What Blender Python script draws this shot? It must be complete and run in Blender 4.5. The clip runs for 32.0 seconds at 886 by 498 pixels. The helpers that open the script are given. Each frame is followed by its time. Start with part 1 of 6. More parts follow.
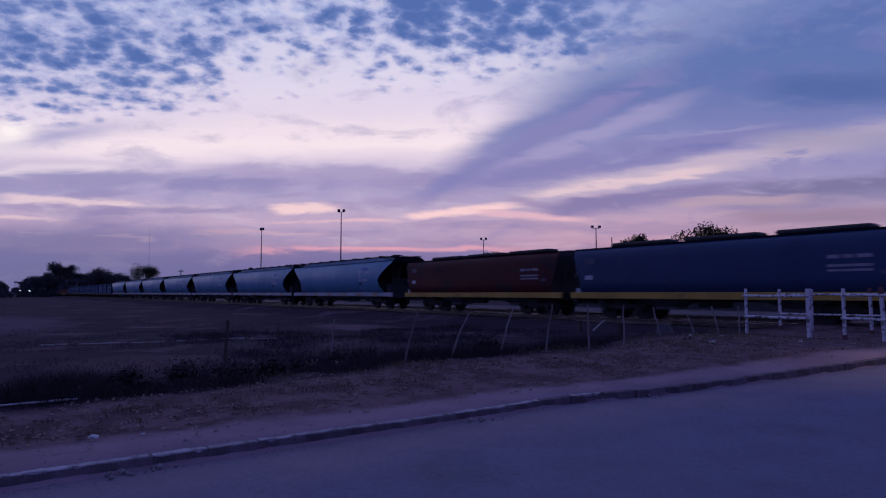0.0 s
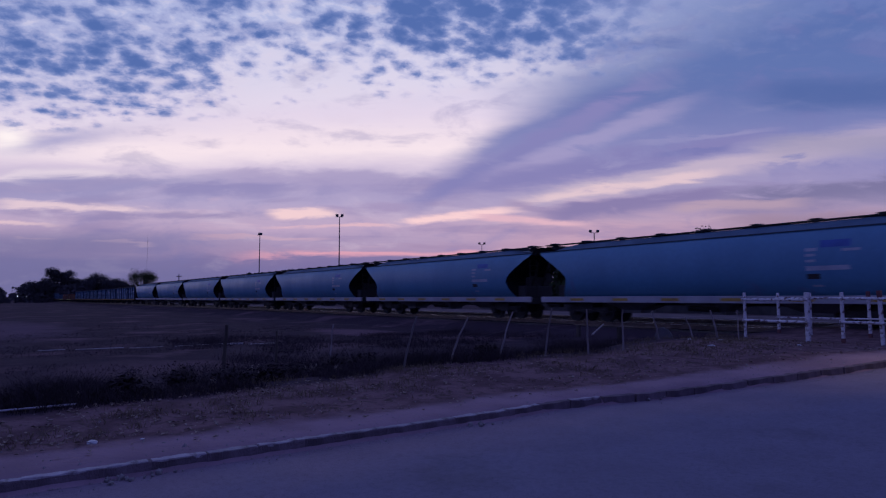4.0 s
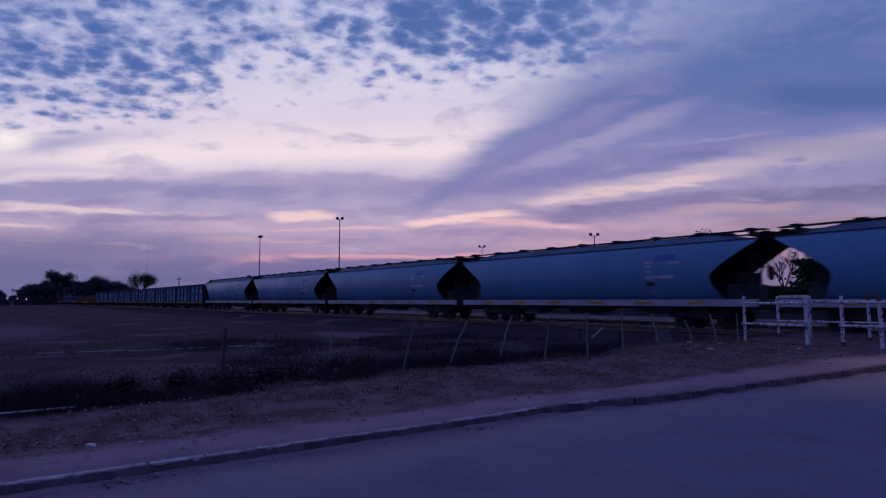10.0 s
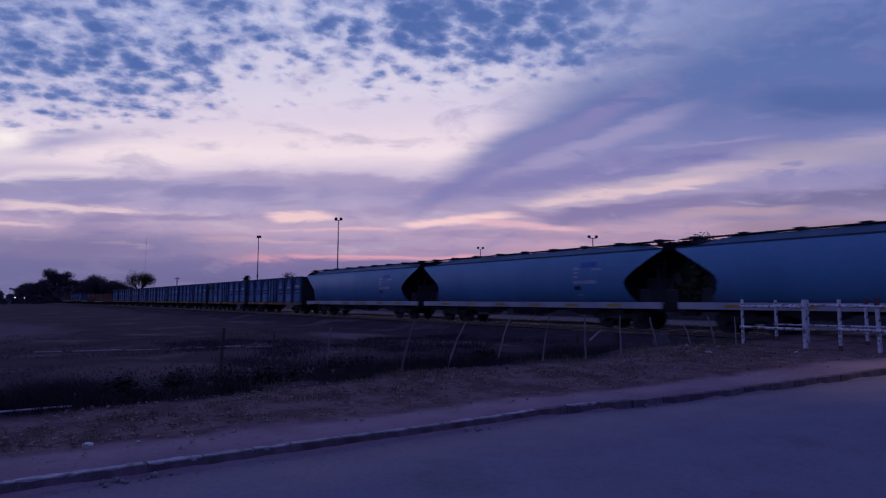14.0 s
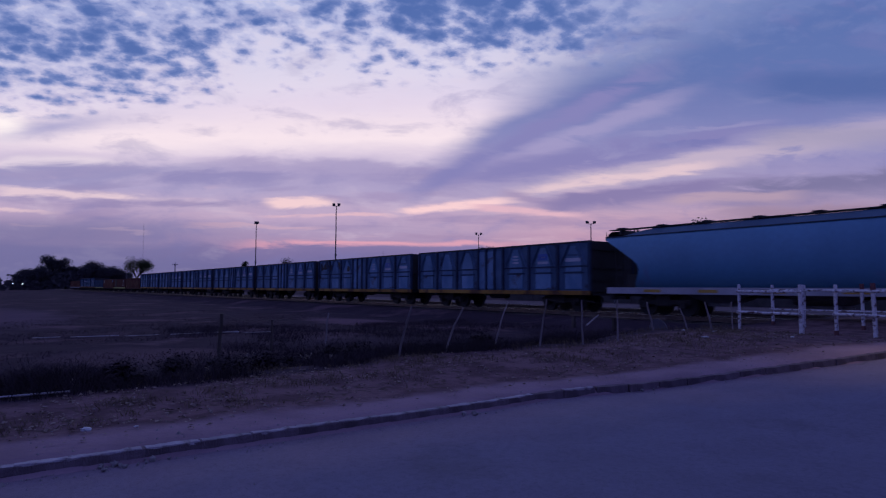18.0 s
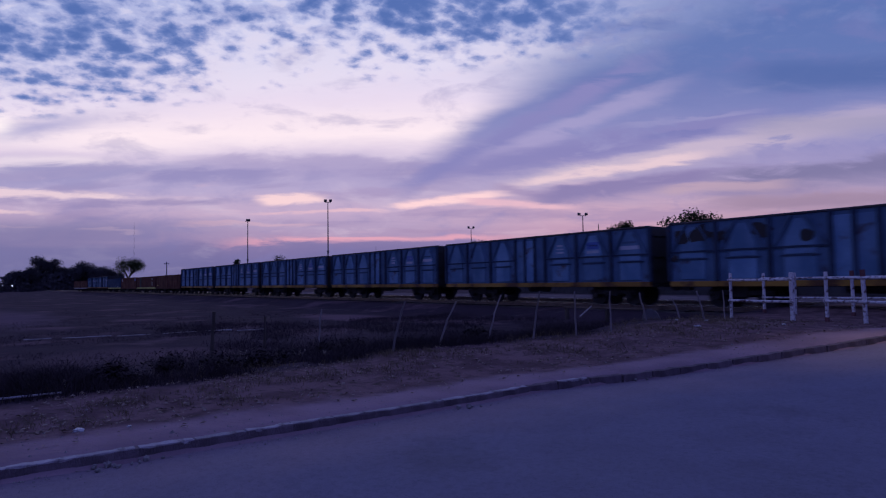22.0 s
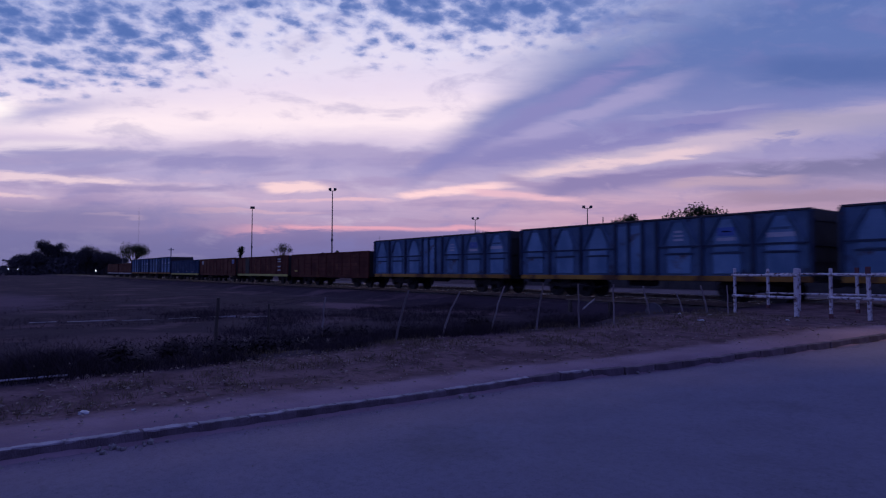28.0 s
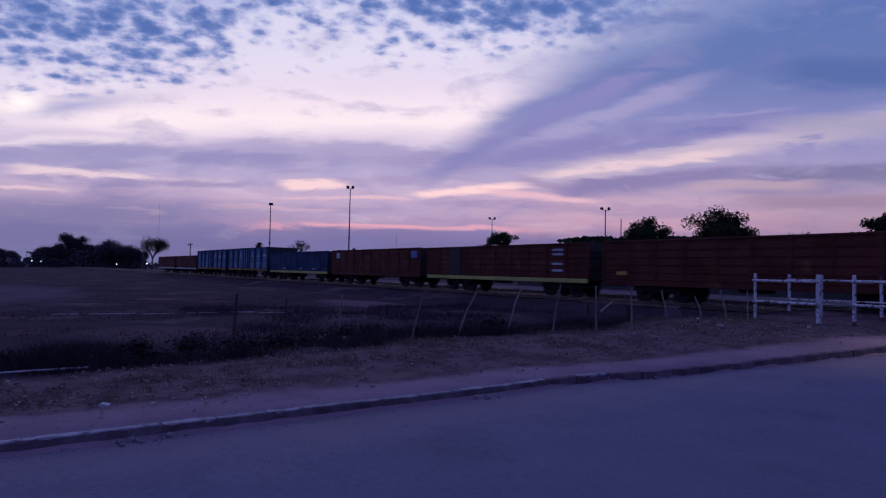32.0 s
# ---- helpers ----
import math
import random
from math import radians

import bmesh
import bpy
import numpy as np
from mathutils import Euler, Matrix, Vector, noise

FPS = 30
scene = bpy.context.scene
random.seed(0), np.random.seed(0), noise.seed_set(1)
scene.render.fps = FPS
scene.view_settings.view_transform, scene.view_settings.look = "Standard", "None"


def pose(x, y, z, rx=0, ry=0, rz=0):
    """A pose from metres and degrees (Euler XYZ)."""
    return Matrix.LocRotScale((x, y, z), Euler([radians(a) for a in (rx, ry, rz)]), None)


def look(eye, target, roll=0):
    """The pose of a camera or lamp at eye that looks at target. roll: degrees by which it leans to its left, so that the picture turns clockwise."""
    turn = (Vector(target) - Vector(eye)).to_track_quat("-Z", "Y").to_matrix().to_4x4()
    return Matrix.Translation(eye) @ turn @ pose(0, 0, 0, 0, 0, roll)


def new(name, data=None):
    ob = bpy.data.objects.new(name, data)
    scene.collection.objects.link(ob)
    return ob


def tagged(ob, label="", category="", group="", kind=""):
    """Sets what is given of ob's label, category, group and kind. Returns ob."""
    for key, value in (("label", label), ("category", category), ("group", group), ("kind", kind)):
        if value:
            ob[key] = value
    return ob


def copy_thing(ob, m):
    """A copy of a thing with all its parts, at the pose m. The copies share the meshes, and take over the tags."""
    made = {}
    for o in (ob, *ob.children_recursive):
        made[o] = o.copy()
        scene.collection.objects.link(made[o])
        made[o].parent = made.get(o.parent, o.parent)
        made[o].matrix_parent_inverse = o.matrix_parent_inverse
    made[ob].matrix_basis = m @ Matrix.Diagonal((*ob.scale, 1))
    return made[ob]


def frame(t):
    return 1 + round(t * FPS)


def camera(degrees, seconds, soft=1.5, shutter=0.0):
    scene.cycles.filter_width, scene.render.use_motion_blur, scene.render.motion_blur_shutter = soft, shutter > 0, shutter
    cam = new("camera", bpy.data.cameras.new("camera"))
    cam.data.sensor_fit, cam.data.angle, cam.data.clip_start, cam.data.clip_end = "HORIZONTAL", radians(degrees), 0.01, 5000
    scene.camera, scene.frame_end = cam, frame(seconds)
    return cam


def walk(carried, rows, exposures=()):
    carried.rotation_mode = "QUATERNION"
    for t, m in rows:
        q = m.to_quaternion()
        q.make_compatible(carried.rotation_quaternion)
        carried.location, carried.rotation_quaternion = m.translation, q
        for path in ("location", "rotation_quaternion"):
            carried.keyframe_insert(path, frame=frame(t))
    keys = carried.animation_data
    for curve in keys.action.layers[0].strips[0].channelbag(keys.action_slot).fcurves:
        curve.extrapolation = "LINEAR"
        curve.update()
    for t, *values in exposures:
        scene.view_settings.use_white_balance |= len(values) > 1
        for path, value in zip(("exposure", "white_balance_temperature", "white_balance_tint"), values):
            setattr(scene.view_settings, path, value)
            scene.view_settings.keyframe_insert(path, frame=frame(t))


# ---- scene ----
# seconds, heading (degrees right of -X), tilt, lean, and the eye
PATH = [
    (0.0, 35.800, 4.056, 0.000, 0.000, 0.000, 1.600),
    (0.5, 35.858, 4.076, 0.261, -0.005, -0.011, 1.600),
    (1.0, 35.816, 4.209, -0.022, -0.009, -0.007, 1.590),
    (1.5, 35.504, 4.216, -0.084, 0.002, -0.010, 1.594),
    (2.0, 35.230, 4.103, -0.155, 0.008, -0.001, 1.597),
    (2.5, 35.277, 4.081, -0.267, 0.001, 0.004, 1.597),
    (3.0, 35.388, 4.180, -0.173, 0.011, 0.000, 1.602),
    (3.5, 35.712, 4.380, -0.160, -0.007, -0.008, 1.593),
    (5.5, 36.331, 4.531, -0.093, 0.008, -0.015, 1.593),
    (6.0, 36.329, 4.422, -0.518, 0.028, -0.011, 1.597),
    (6.5, 36.249, 4.243, -0.424, 0.015, -0.007, 1.589),
    (7.0, 36.034, 4.063, -0.408, 0.009, 0.006, 1.593),
    (7.5, 36.199, 4.140, -0.460, 0.009, 0.007, 1.594),
    (8.0, 36.415, 4.536, -0.416, 0.016, -0.004, 1.597),
    (8.5, 36.396, 4.886, -0.266, 0.009, -0.010, 1.595),
    (9.0, 36.264, 4.994, -0.012, 0.010, -0.014, 1.590),
    (9.5, 35.957, 4.845, 0.001, 0.020, -0.014, 1.598),
    (10.0, 35.942, 4.755, -0.052, 0.008, -0.005, 1.598),
    (10.5, 36.150, 4.770, -0.212, 0.018, 0.002, 1.597),
    (11.0, 36.214, 4.800, -0.288, 0.017, -0.003, 1.598),
    (11.5, 36.246, 4.762, -0.176, 0.005, -0.007, 1.597),
    (12.0, 36.182, 4.640, -0.030, 0.007, -0.014, 1.590),
    (12.5, 35.889, 4.576, 0.170, -0.010, -0.009, 1.591),
    (13.0, 35.891, 4.592, 0.085, 0.007, -0.007, 1.599),
    (13.5, 36.009, 4.776, 0.015, 0.013, -0.005, 1.598),
    (14.0, 36.078, 4.886, 0.321, 0.006, -0.011, 1.595),
    (14.5, 35.845, 4.717, 0.314, 0.005, -0.009, 1.591),
    (16.5, 36.070, 4.333, 0.344, -0.004, -0.014, 1.588),
    (17.0, 35.490, 3.884, 0.454, -0.006, -0.007, 1.586),
    (17.5, 35.329, 3.615, 0.368, -0.013, 0.007, 1.592),
    (18.0, 36.256, 3.571, 0.248, 0.007, 0.007, 1.590),
    (18.5, 37.227, 3.702, 0.122, 0.006, 0.004, 1.590),
    (19.0, 37.875, 3.909, 0.260, 0.008, -0.006, 1.589),
    (19.5, 38.095, 3.710, 0.538, -0.009, -0.024, 1.584),
    (20.0, 38.123, 3.224, 0.736, -0.012, -0.023, 1.583),
    (20.5, 38.491, 3.115, 0.201, -0.001, -0.013, 1.586),
    (21.0, 38.468, 3.044, 0.055, 0.006, -0.006, 1.579),
    (21.5, 37.646, 2.949, -0.245, 0.013, 0.004, 1.583),
    (22.0, 36.927, 3.047, -0.786, 0.001, 0.024, 1.582),
    (22.5, 36.907, 3.139, -0.649, 0.014, 0.032, 1.586),
    (23.0, 36.535, 2.709, -1.418, 0.020, 0.032, 1.578),
    (23.5, 36.610, 1.847, 0.110, -0.001, 0.045, 1.577),
    (24.0, 36.703, 1.563, 0.510, -0.022, 0.033, 1.571),
    (24.5, 36.584, 1.966, 0.576, -0.017, 0.025, 1.581),
    (25.0, 36.721, 2.434, 0.476, -0.014, 0.013, 1.583),
    (25.5, 36.566, 2.636, 0.537, -0.012, 0.006, 1.583),
    (27.5, 36.765, 2.303, 0.275, -0.002, 0.006, 1.581),
    (28.0, 36.581, 2.173, 0.167, -0.007, 0.012, 1.574),
    (28.5, 36.311, 2.155, 0.383, -0.018, 0.012, 1.573),
    (29.0, 36.115, 2.096, 0.597, -0.014, 0.005, 1.578),
    (29.5, 35.751, 2.059, 0.748, -0.020, 0.005, 1.578),
    (30.0, 35.538, 2.112, 0.685, -0.020, -0.001, 1.579),
    (30.5, 35.402, 2.110, 0.892, -0.030, 0.000, 1.582),
    (31.0, 35.325, 2.105, 0.884, -0.025, -0.002, 1.584),
    (31.5, 35.110, 2.124, 1.013, -0.014, -0.007, 1.578),
    (32.0, 35.077, 2.090, 1.210, -0.027, -0.003, 1.584),
]


def aim(heading, tilt, lean, x, y, z):
    a, b = radians(heading), radians(tilt)
    way = Vector((-math.cos(a) * math.cos(b), math.sin(a) * math.cos(b), math.sin(b)))
    return look((x, y, z), Vector((x, y, z)) + way, lean)


cam = camera(70.96, 32.0, soft=1.2, shutter=0.6)
walk(cam, [(row[0], aim(*row[1:])) for row in PATH], [(0, 0.02), (7, 0.02), (10, -0.06), (14, -0.06), (18, 0.03), (24, 0.12), (32, 0.12)])

# ---- light: a dusk sky after sunset, clouds and all ----
world = bpy.data.worlds.new("dusk_sky")
scene.world = world
world.use_nodes = True
NT = world.node_tree
NT.nodes.clear()


class Sky:
    """Small helpers to chain maths nodes of the sky."""

    def op(self, kind, a, b=None, c=None, clamp=False):
        n = NT.nodes.new("ShaderNodeMath")
        n.operation, n.use_clamp = kind, clamp
        for k, v in enumerate((a, b, c)):
            if v is None:
                continue
            if isinstance(v, (int, float)):
                n.inputs[k].default_value = v
            else:
                NT.links.new(v, n.inputs[k])
        return n.outputs[0]

    def step(self, v, a, b, lo=0.0, hi=1.0):
        n = NT.nodes.new("ShaderNodeMapRange")
        n.interpolation_type = "SMOOTHSTEP"
        NT.links.new(v, n.inputs[0])
        for k, w in zip((1, 2, 3, 4), (a, b, lo, hi)):
            n.inputs[k].default_value = w
        return n.outputs[0]

    def xyz(self, x, y, z=0.0):
        n = NT.nodes.new("ShaderNodeCombineXYZ")
        for k, v in enumerate((x, y, z)):
            if isinstance(v, (int, float)):
                n.inputs[k].default_value = v
            else:
                NT.links.new(v, n.inputs[k])
        return n.outputs[0]

    def noise(self, vec, scale, detail=3.0, rough=0.5, twist=0.0):
        n = NT.nodes.new("ShaderNodeTexNoise")
        NT.links.new(vec, n.inputs["Vector"])
        n.inputs["Scale"].default_value, n.inputs["Detail"].default_value = scale, detail
        n.inputs["Roughness"].default_value, n.inputs["Distortion"].default_value = rough, twist
        return n.outputs[0]

    def cells(self, vec, scale, smooth):
        """Distance to the middle of the nearest soft cell."""
        n = NT.nodes.new("ShaderNodeTexVoronoi")
        n.feature = "SMOOTH_F1"
        NT.links.new(vec, n.inputs["Vector"])
        n.inputs["Scale"].default_value, n.inputs["Smoothness"].default_value = scale, smooth
        return n.outputs["Distance"]

    def bend(self, vec, scale, amount):
        """The chart, pushed about by noise."""
        n = NT.nodes.new("ShaderNodeTexNoise")
        NT.links.new(vec, n.inputs["Vector"])
        n.inputs["Scale"].default_value, n.inputs["Detail"].default_value = scale, 3.0
        m = NT.nodes.new("ShaderNodeVectorMath")
        m.operation = "MULTIPLY_ADD"
        NT.links.new(n.outputs["Color"], m.inputs[0])
        m.inputs[1].default_value = (amount, amount, amount)
        NT.links.new(vec, m.inputs[2])
        return m.outputs[0]

    def mix(self, f, a, b):
        n = NT.nodes.new("ShaderNodeMix")
        n.data_type = "RGBA"
        for k, v in ((0, f), (6, a), (7, b)):
            if isinstance(v, (int, float)):
                n.inputs[k].default_value = v
            elif isinstance(v, tuple):
                n.inputs[k].default_value = (*v, 1.0)
            else:
                NT.links.new(v, n.inputs[k])
        return n.outputs[2]


def srgb(r, g, b):
    return tuple(((c / 255 + 0.055) / 1.055) ** 2.4 if c > 10 else c / 255 / 12.92 for c in (r * 1.014, g, b * 0.98))


LEFT_STOPS = ((519, 98, 98, 150), (472, 116, 109, 160), (452, 128, 117, 166), (438, 166, 144, 183), (415, 172, 154, 192), (395, 187, 165, 200), (375, 184, 166, 201), (345, 174, 164, 205),
              (318, 176, 167, 208), (300, 192, 181, 215), (284, 212, 199, 226), (266, 236, 222, 238), (254, 243, 228, 241), (228, 236, 222, 239), (190, 224, 213, 238), (120, 208, 206, 237), (0, 178, 188, 231), (-500, 118, 134, 214))
RIGHT_STOPS = ((519, 108, 102, 152), (462, 122, 110, 160), (446, 160, 132, 168), (430, 186, 150, 180), (405, 197, 163, 189), (385, 184, 158, 189), (350, 164, 151, 192), (310, 154, 147, 194),
               (270, 140, 139, 192), (238, 132, 136, 191), (200, 118, 127, 185), (150, 100, 117, 178), (100, 95, 116, 178), (0, 90, 113, 177), (-500, 104, 122, 208))


def build_sky():
    k = Sky()
    tc = NT.nodes.new("ShaderNodeTexCoord")
    sep = NT.nodes.new("ShaderNodeSeparateXYZ")
    NT.links.new(tc.outputs["Generated"], sep.inputs[0])
    X, Y, Z = sep.outputs
    a0 = radians(35.8)
    fwd = k.op("ADD", k.op("MULTIPLY", X, -math.cos(a0)), k.op("MULTIPLY", Y, math.sin(a0)))
    rgt = k.op("ADD", k.op("MULTIPLY", X, math.sin(a0)), k.op("MULTIPLY", Y, math.cos(a0)))
    ahead = k.op("MAXIMUM", fwd, 0.12)
    # a flat chart of the sky to the west: 100 units are about 5 degrees, down and to the right
    px0 = k.op("ADD", k.op("MULTIPLY", k.op("DIVIDE", rgt, ahead), 1100.0), 784.0)
    py0 = k.op("SUBTRACT", 519.0, k.op("MULTIPLY", k.op("DIVIDE", Z, ahead), 1100.0))
    # wisps: the chart is warped by drawn-out noise
    long = k.xyz(k.op("MULTIPLY", px0, 0.0022), k.op("MULTIPLY", py0, 0.012))
    w1, w2 = k.noise(long, 1.0, 5.0, 0.6), k.noise(long, 2.3, 5.0, 0.6, 0.5)
    px = k.op("ADD", px0, k.op("MULTIPLY", k.op("SUBTRACT", w1, 0.5), 120.0))
    py = k.op("ADD", py0, k.op("MULTIPLY", k.op("SUBTRACT", w2, 0.5), 40.0))

    def ramp_of(stops):
        n = NT.nodes.new("ShaderNodeValToRGB")
        NT.links.new(k.op("DIVIDE", k.op("SUBTRACT", 519.0, py), 1019.0), n.inputs[0])
        e = n.color_ramp.elements
        for i, (y, r, g, b) in enumerate(stops):
            p = (519 - y) / 1019.0
            if i == 0:
                e[0].position, e[0].color = p, (*srgb(r, g, b), 1)
            elif i == len(stops) - 1:
                e[len(e) - 1].position, e[len(e) - 1].color = p, (*srgb(r, g, b), 1)
            else:
                e.new(p).color = (*srgb(r, g, b), 1)
        return n.outputs[0]

    # the bright western sky ends along a slanting edge; violet veil to its right
    edge = k.op("SUBTRACT", px, k.op("ADD", 782.0, k.op("MULTIPLY", k.op("SUBTRACT", 296.0, py0), 1.32)))
    spread = k.op("ADD", 62.0, k.op("MULTIPLY", k.op("MAXIMUM", k.op("SUBTRACT", 215.0, py0), 0.0), 2.2))
    edge_lo = k.op("SUBTRACT", px, 900.0)
    low = k.step(py0, 285.0, 345.0)
    right = k.op("ADD", k.op("MULTIPLY", k.step(k.op("DIVIDE", edge, spread), -0.75, 0.75), k.op("SUBTRACT", 1.0, low)), k.op("MULTIPLY", k.step(edge_lo, -250.0, 250.0), low))
    col = k.mix(right, ramp_of(LEFT_STOPS), ramp_of(RIGHT_STOPS))

    def spot(cx, cy, rx, ry, slope, amount, rgb, ragged=0.0):
        nonlocal col
        dx = k.op("SUBTRACT", px, cx)
        dy = k.op("SUBTRACT", k.op("SUBTRACT", py, cy), k.op("MULTIPLY", dx, slope))
        q = k.op("ADD", k.op("POWER", k.op("ABSOLUTE", k.op("DIVIDE", dx, rx)), 2.0), k.op("POWER", k.op("ABSOLUTE", k.op("DIVIDE", dy, ry)), 2.0))
        f = k.op("MULTIPLY", k.op("POWER", 2.718, k.op("MULTIPLY", q, -1.0)), amount)
        if ragged:
            f = k.op("MULTIPLY", f, k.step(torn, 0.5 - ragged, 0.5 + ragged))
        col = k.mix(f, col, srgb(*rgb))

    torn = k.noise(k.xyz(k.op("MULTIPLY", px0, 0.006), k.op("MULTIPLY", py0, 0.022)), 1.0, 6.0, 0.6, 0.6)

    def streak(x0, y0, x1, y1, above, below, amount, rgb, ragged=0.25):
        """A drawn-out cloud along a line, with its own softness above and below, thinning to both ends."""
        nonlocal col
        ln = x1 - x0
        u = k.op("DIVIDE", k.op("SUBTRACT", px, x0), ln)
        dy = k.op("SUBTRACT", k.op("SUBTRACT", py, y0), k.op("MULTIPLY", k.op("SUBTRACT", px, x0), (y1 - y0) / ln))
        body = k.op("MULTIPLY", k.step(dy, -above, -above * 0.15), k.step(dy, below, below * 0.15))
        ends_ = k.op("MULTIPLY", k.step(u, 0.0, 0.22), k.step(u, 1.0, 0.72))
        f = k.op("MULTIPLY", k.op("MULTIPLY", body, ends_), amount)
        if ragged:
            f = k.op("MULTIPLY", f, k.step(torn, 0.42 - ragged * 0.6, 0.42 + ragged * 0.25))
        col = k.mix(f, col, srgb(*rgb))

    # broken layers along the horizon
    layers = k.noise(k.xyz(k.op("MULTIPLY", px0, 0.0034), k.op("MULTIPLY", py0, 0.026), 2.0), 1.0, 5.0, 0.55, 0.25)
    lying = k.op("MULTIPLY", k.step(py0, 285.0, 325.0), k.step(py0, 470.0, 425.0))
    col = k.mix(k.op("MULTIPLY", k.op("MULTIPLY", k.step(layers, 0.50, 0.66), lying), 0.45), col, srgb(136, 124, 174))
    col = k.mix(k.op("MULTIPLY", k.op("MULTIPLY", k.step(layers, 0.44, 0.30), lying), 0.40), col, srgb(220, 188, 208))
    # faint mottling everywhere
    mott = k.noise(k.xyz(k.op("MULTIPLY", px0, 0.008), k.op("MULTIPLY", py0, 0.02), 5.0), 1.0, 6.0, 0.6, 0.4)
    col = k.mix(k.step(mott, 0.50, 0.70, 0.0, 0.34), col, srgb(120, 122, 182))
    col = k.mix(k.op("MULTIPLY", k.step(mott, 0.48, 0.28, 0.0, 0.24), k.op("SUBTRACT", 1.0, k.op("MULTIPLY", right, 0.8))), col, srgb(220, 206, 228))
    # clouds over the afterglow
    streak(-260, 318, 300, 292, 16, 14, 0.8, (226, 214, 232))
    spot(95, 238, 125, 17, -0.14, 0.85, (163, 162, 208))
    spot(30, 262, 70, 10, -0.25, 0.5, (196, 188, 220), 0.2)
    spot(2, 228, 40, 24, 0, 0.95, (252, 244, 249))
    streak(-300, 326, 430, 308, 18, 46, 0.8, (146, 142, 191))
    streak(300, 292, 1000, 318, 14, 55, 0.6, (154, 144, 192))
    streak(230, 326, 560, 322, 14, 22, 0.75, (140, 135, 187))
    streak(110, 376, 480, 366, 10, 8, 0.7, (142, 132, 180))
    streak(-60, 350, 340, 364, 11, 9, 0.9, (226, 203, 218))
    streak(-200, 384, 140, 388, 6, 5, 0.85, (228, 200, 214))
    streak(20, 410, 110, 413, 4, 4, 0.7, (205, 178, 202), 0)
    streak(150, 422, 290, 424, 4, 4, 0.8, (210, 182, 204), 0)
    streak(470, 372, 620, 366, 13, 10, 0.95, (240, 208, 216))
    streak(440, 392, 760, 390, 4, 5, 0.8, (224, 186, 202))
    streak(300, 410, 620, 414, 5, 5, 0.6, (206, 172, 194))
    streak(670, 394, 960, 356, 14, 13, 1.0, (244, 208, 216))
    streak(560, 358, 760, 352, 10, 14, 0.55, (156, 140, 186))
    streak(380, 446, 1000, 440, 9, 8, 0.85, (224, 164, 186))
    streak(700, 424, 900, 430, 7, 6, 0.5, (158, 136, 176))
    # the fan of veils to the right
    streak(700, 372, 1240, 92, 30, 30, 1.0, (132, 131, 188), 0.2)
    streak(800, 330, 1290, 140, 22, 30, 0.5, (176, 166, 209), 0.2)
    streak(740, 336, 1460, 216, 34, 30, 0.9, (131, 128, 185), 0.2)
    streak(1120, 312, 1960, 176, 44, 50, 0.65, (170, 161, 200), 0.1)
    streak(1090, 248, 1420, 210, 7, 8, 0.6, (152, 150, 198), 0.4)
    streak(1140, 262, 1320, 246, 6, 12, 0.6, (112, 117, 180), 0.4)
    streak(860, 352, 1720, 206, 20, 34, 1.0, (190, 176, 204), 0.2)
    streak(880, 352, 1340, 290, 15, 10, 0.95, (222, 198, 212), 0.2)
    streak(1310, 250, 1800, 226, 24, 40, 0.7, (150, 147, 185), 0.5)
    streak(880, 342, 1060, 384, 8, 14, 0.9, (158, 142, 184), 0.5)
    streak(930, 372, 1360, 318, 15, 36, 1.0, (136, 126, 175), 0.2)
    streak(1230, 345, 1960, 286, 24, 52, 0.95, (122, 118, 162), 0.25)
    streak(1170, 362, 1480, 352, 11, 12, 0.85, (184, 160, 184), 0.3)
    streak(1240, 384, 1900, 372, 16, 18, 0.85, (162, 139, 166), 0.3)
    streak(830, 374, 1080, 394, 10, 10, 0.85, (226, 184, 202), 0.3)
    streak(1300, 150, 1900, 150, 46, 44, 0.8, (80, 103, 166), 0.5)
    streak(1040, 70, 1260, 55, 22, 16, 0.7, (84, 106, 174), 0.4)

    # duller towards the south along the horizon
    col = k.mix(k.op("MULTIPLY", k.op("MULTIPLY", k.step(px0, 560.0, 150.0), k.step(py0, 372.0, 425.0)), 0.75), col, srgb(113, 112, 161))
    col = k.mix(k.op("MULTIPLY", k.op("MULTIPLY", k.step(px0, 1120.0, 1500.0), k.step(py0, 330.0, 400.0)), 0.55), col, srgb(138, 121, 156))
    # dappled high cloud in small heaps, thinning downwards and to the right
    up = k.op("ADD", k.op("MAXIMUM", Z, 0.0), 0.32)
    su, sv = k.op("DIVIDE", rgt, up), k.op("DIVIDE", fwd, up)
    sheet = k.xyz(k.op("MULTIPLY", k.op("ADD", su, k.op("MULTIPLY", sv, 0.22)), 0.88), k.op("SUBTRACT", sv, k.op("MULTIPLY", su, 0.22)))
    ruffle = k.bend(sheet, 9.0, 0.05)
    wide_heaps = k.cells(ruffle, 14.0, 0.4)
    small_heaps = k.cells(k.bend(sheet, 24.0, 0.03), 29.0, 0.35)
    crumbs = k.noise(sheet, 58.0, 4.0, 0.62, 0.4)
    patches = k.noise(sheet, 3.6, 2.5)
    wool = k.op("SUBTRACT", k.noise(sheet, 20.0, 4.0, 0.55, 0.3), 0.5)
    heap = k.op("ADD", k.op("ADD", k.op("MULTIPLY", k.op("SUBTRACT", 0.40, wide_heaps), 0.75), k.op("MULTIPLY", k.op("SUBTRACT", 0.40, small_heaps), 0.75)),
                k.op("ADD", k.op("MULTIPLY", wool, 0.95), k.op("MULTIPLY", k.op("SUBTRACT", crumbs, 0.5), 0.62)))
